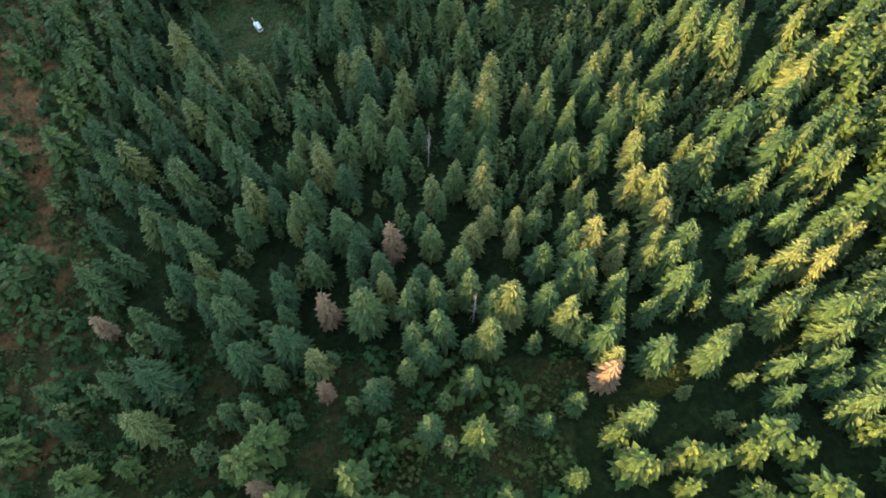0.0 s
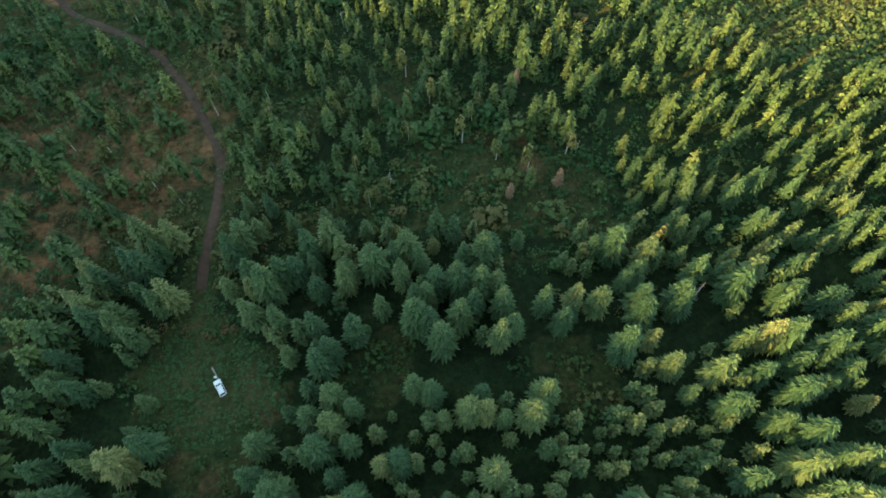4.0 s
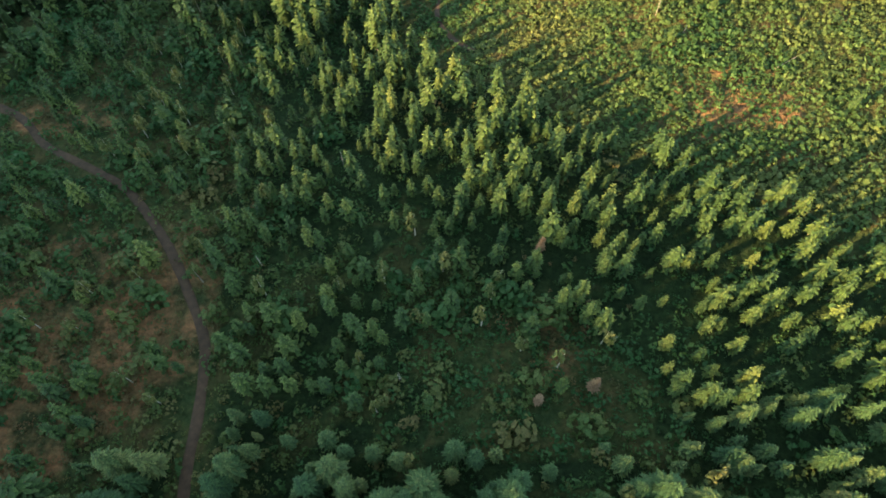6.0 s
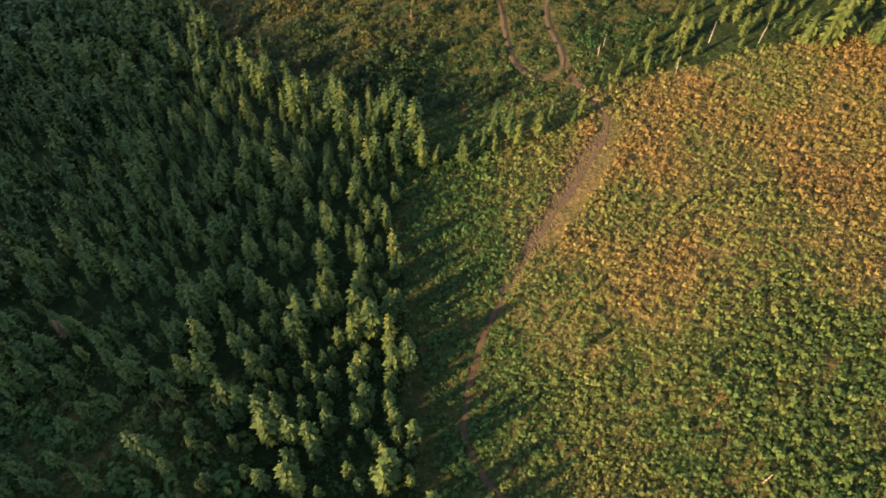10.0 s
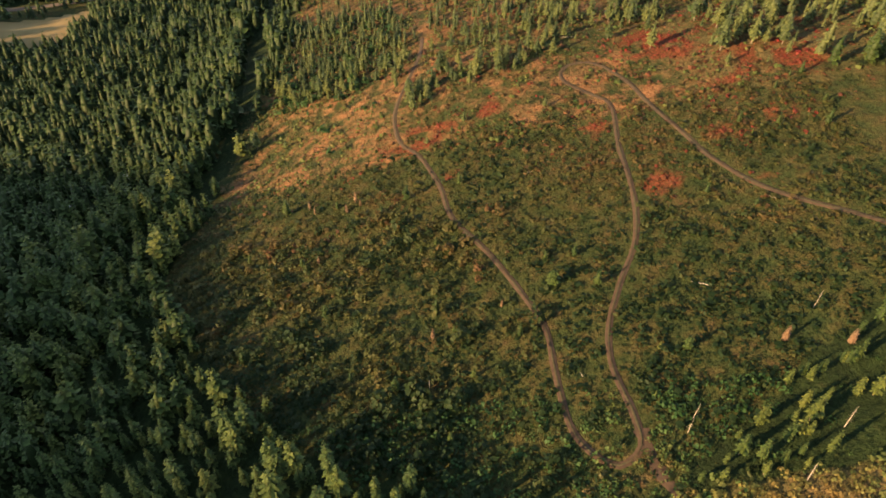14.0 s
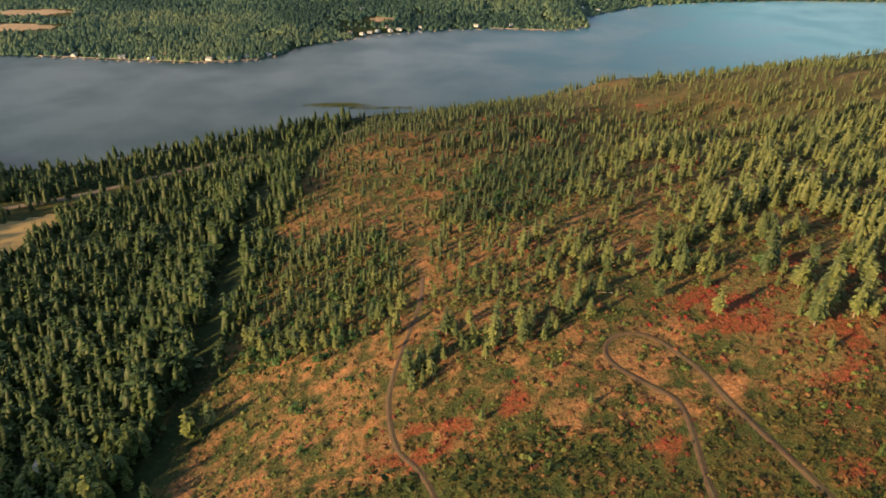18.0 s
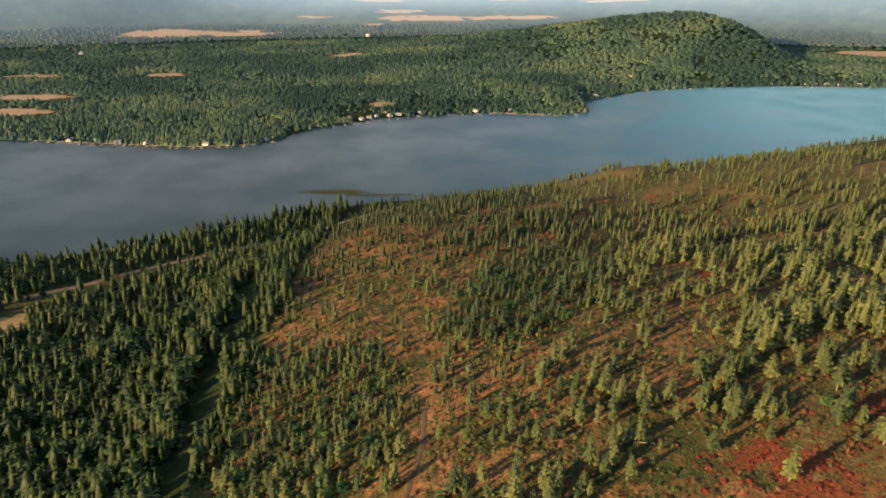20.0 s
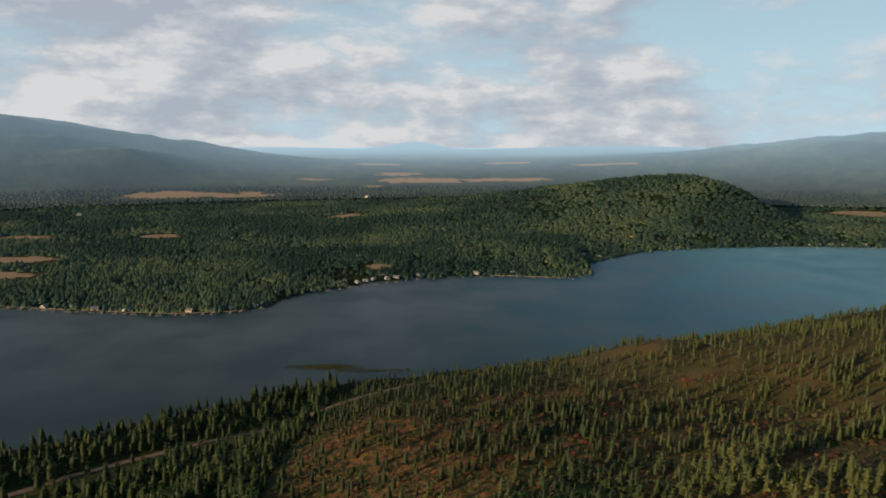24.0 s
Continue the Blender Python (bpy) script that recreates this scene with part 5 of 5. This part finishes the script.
ribbon("dirt_track", [(px - 1.5, py + 1) for px, py in SPUR[2:8]], 3.4, scree, 0.12, "rough stony dirt spur beside the meadow", 2.0, 1.5)
ribbon("dirt_track", SPUR[7:], 2.4, dark_earth, 0.1, "overgrown dark path down the edge of the meadow")
ribbon("dirt_track", WEST_TRACK[:-2], 3.0, dark_earth, 0.32, "dark earth track through open woodland")
ribbon("road", LAKE_ROAD, 11.0, asphalt, 0.9, "paved two-lane road along the lake shore", 8.0)


def sheet(name, poly, mat, lift, label, category, step=8.0):
    """A field laid over the ground inside an outline of the plan."""
    xs, ys = [p[0] for p in poly], [p[1] for p in poly]
    ax, ay = np.arange(min(xs), max(xs) + step, step), np.arange(min(ys), max(ys) + step, step)
    GX, GY = np.meshgrid(ax, ay)
    GX, GY = GX.ravel(), GY.ravel()
    f = grid_faces(len(ax), len(ay))
    inside_ = within(poly, GX[f].mean(1), GY[f].mean(1))
    ob = new(name, smooth(mesh_of(name, np.stack([GX, GY, land(GX, GY) + lift], 1), f[inside_], [mat])))
    return tagged(ob, label, category, kind="structure")


sheet("field", HAY, hay, 0.8, "pale yellow mown hay field beside the road", "field")
for k, (cx, cy, sx, sy) in enumerate(FIELDS):
    if math.hypot(cx - EX, cy - EY) < 3450:
        rnd = random.Random(k)
        ring = [(cx + sx * 0.8 * rnd.uniform(0.75, 1.1) * math.cos(a), cy + sy * 0.75 * rnd.uniform(0.7, 1.1) * math.sin(a)) for a in np.linspace(0, 6.283, 15)[:-1]]
        sheet("field", ring, stubble, 0.9, "pale mown field in the woods across the lake", "field", 14.0)

shore_line = [(x, float(run(FAR_SHORE, x)) + 1.5) for x in range(120, 366, 12)]
tagged(ribbon("beach", shore_line, 9.0, sand, 0.5, "pale sandy beach along the far shore", 6.0, 0.9), "pale sandy beach along the far shore", "beach", kind="structure")
shore_line = [(x, float(run(FAR_SHORE, x)) + 1.0) for x in range(-860, -370, 14)]
tagged(ribbon("beach", shore_line, 5.0, sand, 0.45, "narrow pale shore under the far woods", 6.0, 1.2), "narrow pale shore under the far woods", "beach", kind="structure")

# ---- built things ----
def box(x0, x1, y0, y1, z0, z1, chamfer=0.0):
    bm = bmesh.new()
    bmesh.ops.create_cube(bm, size=1.0)
    for w in bm.verts:
        w.co = ((x0 + x1) / 2 + w.co.x * (x1 - x0), (y0 + y1) / 2 + w.co.y * (y1 - y0), (z0 + z1) / 2 + w.co.z * (z1 - z0))
    if chamfer:
        bmesh.ops.bevel(bm, geom=bm.edges[:], offset=chamfer, segments=2, affect="EDGES")
    return bm


def as_part(name, bm, mat, parent, label=""):
    me = bpy.data.meshes.new(name)
    bm.to_mesh(me)
    bm.free()
    me.materials.append(mat)
    return part(name, me, parent, label)


def prism(profile, y0, y1):
    """A closed outline in x and z, drawn out along y."""
    bm = bmesh.new()
    a = [bm.verts.new((px, y0, pz)) for px, pz in profile]
    b = [bm.verts.new((px, y1, pz)) for px, pz in profile]
    bm.faces.new(a[::-1])
    bm.faces.new(b)
    n = len(a)
    for i in range(n):
        bm.faces.new((a[i], a[(i + 1) % n], b[(i + 1) % n], b[i]))
    bmesh.ops.recalc_face_normals(bm, faces=bm.faces[:])
    return bm


def house(name, wide, long, wall_h, wall, roof):
    """A gabled house: walls, two roof slopes, door, windows and a chimney."""
    ob = new(name)
    w, l, top = wide / 2, long / 2, wall_h + wide * 0.30
    as_part("wall", prism([(-w, -0.8), (w, -0.8), (w, wall_h), (0, top), (-w, wall_h)], -l, l), wall, ob)
    for s in (-1, 1):
        e = s * (w + 0.5)
        drop = wall_h - 0.5 * 0.6
        as_part("roof", prism([(0, top + 0.02), (0, top + 0.27), (e, drop + 0.27), (e, drop + 0.02)], -l - 0.6, l + 0.6), roof, ob)
    as_part("door", box(-0.5, 0.5, -l - 0.06, -l + 0.02, 0, 2.05), brown_roof, ob)
    for px in (-w * 0.6, w * 0.6):
        as_part("window", box(px - 0.6, px + 0.6, -l - 0.05, -l + 0.02, 1.0, 2.1), glass_dark, ob)
    for py in (-l * 0.5, l * 0.4):
        as_part("window", box(w - 0.02, w + 0.05, py - 0.7, py + 0.7, 1.0, 2.1), glass_dark, ob)
    as_part("chimney", box(w * 0.35, w * 0.35 + 0.8, l * 0.3, l * 0.3 + 0.8, wall_h, top + 0.9), rock, ob)
    return ob


def put_down(ob, x, y, turn, z=None):
    ob.matrix_basis = pose(x, y, float(land(x, y)) if z is None else z, 0, 0, turn)
    return ob


styles = [house("lake_house", 9, 12, 3.4, white_wall, grey_roof), house("lake_house", 8, 11, 4.6, tan_wall, brown_roof), house("lake_house", 10, 13, 3.2, white_wall, metal_roof), house("lake_house", 8, 10, 4.4, blue_wall, metal_roof)]
house_labels = ["white lakeside house with a grey shingle roof among trees", "tan two-storey lakeside house with a brown roof", "white lakeside house with a pale metal roof", "blue-grey lakeside house with a pale metal roof"]
LAKE_HOUSES = [(-783, 1962), (-721, 1946), (-675, 1942), (-610, 1925), (-587, 1951), (-488, 1922), (-446, 1926), (-413, 1936), (-375, 1960), (-237, 2150), (-223, 2170), (-194, 2162), (-178, 2178), (-160, 2192), (-129, 2202), (-108, 2214), (-140, 2230), (-57, 2240), (85, 2258), (173, 2262), (399, 2482), (440, 2470), (608, 2730), (628, 2715), (881, 2665), (905, 2672), (-215, 2405)]
LAKE_HOUSES += [(1040 + 34 * i, 2676 - 2 * i) for i in range(9)]
used = set()
for i, (x, y) in enumerate(LAKE_HOUSES):
    k = (i * 7 + i // 3) % 4
    if k in used:
        ob = copy_thing(styles[k], Matrix.Identity(4))
    else:
        ob = styles[k]
        used.add(k)
        tagged(ob, house_labels[k], "house", "houses on the far shore")
    put_down(ob, x, max(y, float(run(FAR_SHORE, x)) + 9), (i * 53) % 180)


def dock(long):
    ob = new("dock")
    as_part("deck", box(-1.2, 1.2, -long, 1.0, 0.55, 0.75), plank, ob)
    as_part("platform", box(-3.0, 3.0, -long - 4.0, -long, 0.55, 0.75), plank, ob)
    for px in (-1.05, 1.05):
        for py in (-long * 0.95, -long * 0.5, -1.0):
            as_part("post", box(px - 0.12, px + 0.12, py - 0.12, py + 0.12, -3.0, 1.1), pale_bark, ob)
    return ob


def boat():
    ob = new("motor_boat")
    hull = prism([(-1.0, 0.75), (-0.75, 0.0), (0.75, 0.0), (1.0, 0.75)], -2.6, 2.2)
    for w in hull.verts:
        if w.co.y > 2:
            w.co.x *= 0.15
            w.co.z += 0.2
    as_part("hull", hull, snow_paint, ob)
    as_part("seat", box(-0.8, 0.8, -1.4, -0.8, 0.76, 1.05, 0.05), tan_wall, ob)
    as_part("windscreen", box(-0.75, 0.75, 0.5, 0.6, 0.76, 1.25), glass_dark, ob)
    as_part("outboard_motor", box(-0.25, 0.25, -3.0, -2.62, 0.1, 1.2, 0.06), rubber, ob)
    return ob


dock_one, boat_one = dock(14), boat()
tagged(dock_one, "grey plank dock standing in the lake", "dock", "docks on the far shore")
tagged(boat_one, "small white motor boat moored by a dock", "boat", "moored boats")
first = True
for i, x in enumerate([-850 + 24 * q + (q * 17) % 11 for q in range(21)] + [-250, -228, -205, -178, -150, -128, -110, -85, -60, -20, 15, 50, 90, 120, 140, 180, 215, 250, 275, 300, 330, 420, 470, 540, 610, 680, 760, 820, 880, 930, 980] + [1030 + 22 * q for q in range(15)]):
    y = float(run(FAR_SHORE, x))
    m = pose(x, y, 0, 0, 0, -12 + (i * 37) % 25)
    if first:
        dock_one.matrix_basis = m
    else:
        copy_thing(dock_one, m)
    m = pose(x + 5 + i % 3, y - 12 - (i * 5) % 7, -0.25, 0, 0, (i * 71) % 50 - 25)
    if first:
        boat_one.matrix_basis = m
    elif i % 4 != 2:
        copy_thing(boat_one, m)
    first = False

CABINS = [("cabin", 7, 11, 2.8, tan_wall, metal_roof, -236, 792, 70, "small cabin with a pale metal roof in a forest clearing"), ("shed", 5, 8, 2.5, tan_wall, metal_roof, -268, 764, 40, "tan shed with a metal roof under dark trees"),
          ("cabin", 8, 10, 3.0, tan_wall, grey_roof, -378, 958, 20, "cabin with a grey roof deep in the forest")]
for nm, w, l, h, wall, roof, x, y, turn, words in CABINS:
    put_down(tagged(house(nm, w, l, h, wall, roof), words, "cabin"), x, y, turn)
for x, y, turn, words in ((-1380, 3262, 20, "white farm building on the far plain"), (-330, 4000, 60, "white farm building beside pale fields")):
    ob = tagged(house("farmhouse", 16, 24, 6, white_wall, metal_roof), words, "house")
    nx_, ny_, nz_ = draw_near(np.array([float(x)]), np.array([float(y)]), far_land(np.array([float(x)]), np.array([float(y)])) + 14)
    put_down(ob, float(nx_[0]), float(ny_[0]), turn, float(nz_[0]))

# reeds off the near shore
rng = np.random.default_rng(88)
x, y = rng.normal(0, 1, 1100) * 22 - 184, rng.normal(0, 1, 1100) * 5 + 1612
x, y = np.append(x, rng.uniform(-165, -60, 300)), np.append(y, rng.uniform(1588, 1602, 300))
rows = np.stack([x, y, 0 * x - 0.1, rng.uniform(1.5, 4, len(x)), rng.uniform(0.8, 1.8, len(x)), rng.uniform(0, 6.28, len(x))], 1)
tagged(stand("reed_bed", bush_far, rows, [shrub_far], tint=rng.uniform(0.5, 0.75, len(x))), "yellow-green reed bed standing in the lake", "reeds", kind="stuff")


# the parked car and what lies round it
def wheel(parent, px, py):
    w = as_part("wheel", box(px - 0.02, px + 0.02, py - 0.1, py + 0.1, 0.28, 0.42), steel, parent)
    for nm, r0, wide_, mat in (("tyre", 0.36, 0.24, rubber), ("rim", 0.23, 0.26, steel)):
        bm = bmesh.new()
        bmesh.ops.create_cone(bm, cap_ends=True, segments=20, radius1=r0, radius2=r0, depth=wide_)
        bmesh.ops.rotate(bm, verts=bm.verts[:], cent=(0, 0, 0), matrix=Matrix.Rotation(math.pi / 2, 3, "Y"))
        bmesh.ops.translate(bm, verts=bm.verts[:], vec=(px, py, 0.36))
        as_part(nm, bm, mat, w)


car = new("parked_car")
body = prism([(-2.25, 0.42), (2.2, 0.42), (2.28, 0.7), (2.2, 0.98), (0.95, 1.08), (-2.2, 1.08), (-2.3, 0.75)], -0.9, 0.9)
bmesh.ops.rotate(body, verts=body.verts[:], cent=(0, 0, 0), matrix=Matrix.Rotation(math.pi / 2, 3, "Z"))
bmesh.ops.bevel(body, geom=body.edges[:], offset=0.07, segments=2, affect="EDGES")
as_part("body", body, snow_paint, car)
cabin = prism([(-2.1, 1.09), (1.0, 1.09), (0.35, 1.68), (-1.85, 1.72)], -0.8, 0.8)
for w in cabin.verts:
    if w.co.z > 1.4:
        w.co.y *= 0.86
bmesh.ops.rotate(cabin, verts=cabin.verts[:], cent=(0, 0, 0), matrix=Matrix.Rotation(math.pi / 2, 3, "Z"))
bmesh.ops.bevel(cabin, geom=cabin.edges[:], offset=0.05, segments=2, affect="EDGES")
as_part("cabin", cabin, snow_paint, car)


def pane(name, pts, label=""):
    bm = bmesh.new()
    nrm = (Vector(pts[1]) - Vector(pts[0])).cross(Vector(pts[2]) - Vector(pts[0])).normalized() * 0.02
    a = [bm.verts.new(Vector(p) + nrm) for p in pts]
    b = [bm.verts.new(Vector(p) - nrm) for p in pts]
    bm.faces.new(a)
    bm.faces.new(b[::-1])
    for i in range(4):
        bm.faces.new((a[i], b[i], b[(i + 1) % 4], a[(i + 1) % 4]))
    bmesh.ops.recalc_face_normals(bm, faces=bm.faces[:])
    as_part(name, bm, glass_dark, car, label)


pane("windscreen", [(-0.66, 0.99, 1.13), (0.66, 0.99, 1.13), (0.58, 0.42, 1.64), (-0.58, 0.42, 1.64)])
pane("rear_window", [(0.64, -2.1, 1.16), (-0.64, -2.1, 1.16), (-0.58, -1.9, 1.62), (0.58, -1.9, 1.62)])
for s in (-1, 1):
    pane("side_window", [(0.8 * s, 0.75, 1.16), (0.8 * s, -0.35, 1.16), (0.72 * s, -0.35, 1.6), (0.72 * s, 0.35, 1.6)])
    pane("side_window", [(0.8 * s, -0.5, 1.16), (0.8 * s, -1.8, 1.16), (0.72 * s, -1.7, 1.6), (0.72 * s, -0.5, 1.6)])
    as_part("headlight", box(0.45 * s - 0.2, 0.45 * s + 0.25, 2.2, 2.29, 0.7, 0.86), lamp_glass, car)
    as_part("tail_light", box(0.7 * s - 0.12, 0.7 * s + 0.12, -2.34, -2.24, 0.75, 1.0), red_glass, car)
    as_part("mirror", box(0.98 * s - 0.09, 0.98 * s + 0.09, 0.6, 0.75, 1.1, 1.28, 0.03), snow_paint, car)
    as_part("roof_rail", box(0.6 * s - 0.03, 0.6 * s + 0.03, -1.7, 0.2, 1.74, 1.8), steel, car)
    for py in (-1.4, 1.35):
        wheel(car, 0.86 * s, py)
as_part("bumper", box(-0.88, 0.88, 2.22, 2.36, 0.42, 0.62, 0.04), rubber, car, "dark front bumper")
as_part("bumper", box(-0.88, 0.88, -2.4, -2.26, 0.42, 0.62, 0.04), rubber, car, "dark rear bumper")
tagged(car, "white estate car parked on grass in a forest clearing", "car")
put_down(car, -61, 161, 32, float(land(-61, 161)) + 0.05)

pole = new("fallen_tree")
v, f = stem(9, 0.05, 1.0, 8)
part("trunk", mesh_of("trunk", v, f, [dead_wood]), pole)
part("branches", mesh_of("branches", *twigs(909, 18, 0.22), [dead_wood]), pole)
pole.matrix_basis = Matrix.LocRotScale((-64.3, 166.6, float(land(-64.3, 166.6)) + 0.45), Euler((radians(88), 0, radians(35))), (4.6, 4.6, 5.0))
tagged(pole, "bleached fallen tree with roots lying in the clearing", "dead tree")
bucket = new("bucket")
bm = bmesh.new()
bmesh.ops.create_cone(bm, cap_ends=True, segments=16, radius1=0.28, radius2=0.36, depth=0.6)
bmesh.ops.translate(bm, verts=bm.verts[:], vec=(0, 0, 0.3))
as_part("pail", bm, white_wall, bucket)
as_part("lid", box(-0.3, 0.3, -0.3, 0.3, 0.6, 0.64, 0.02), lamp_glass, bucket)
tagged(bucket, "white lidded bucket standing on the grass", "bucket")
put_down(bucket, -62.9, 164.0, 0)
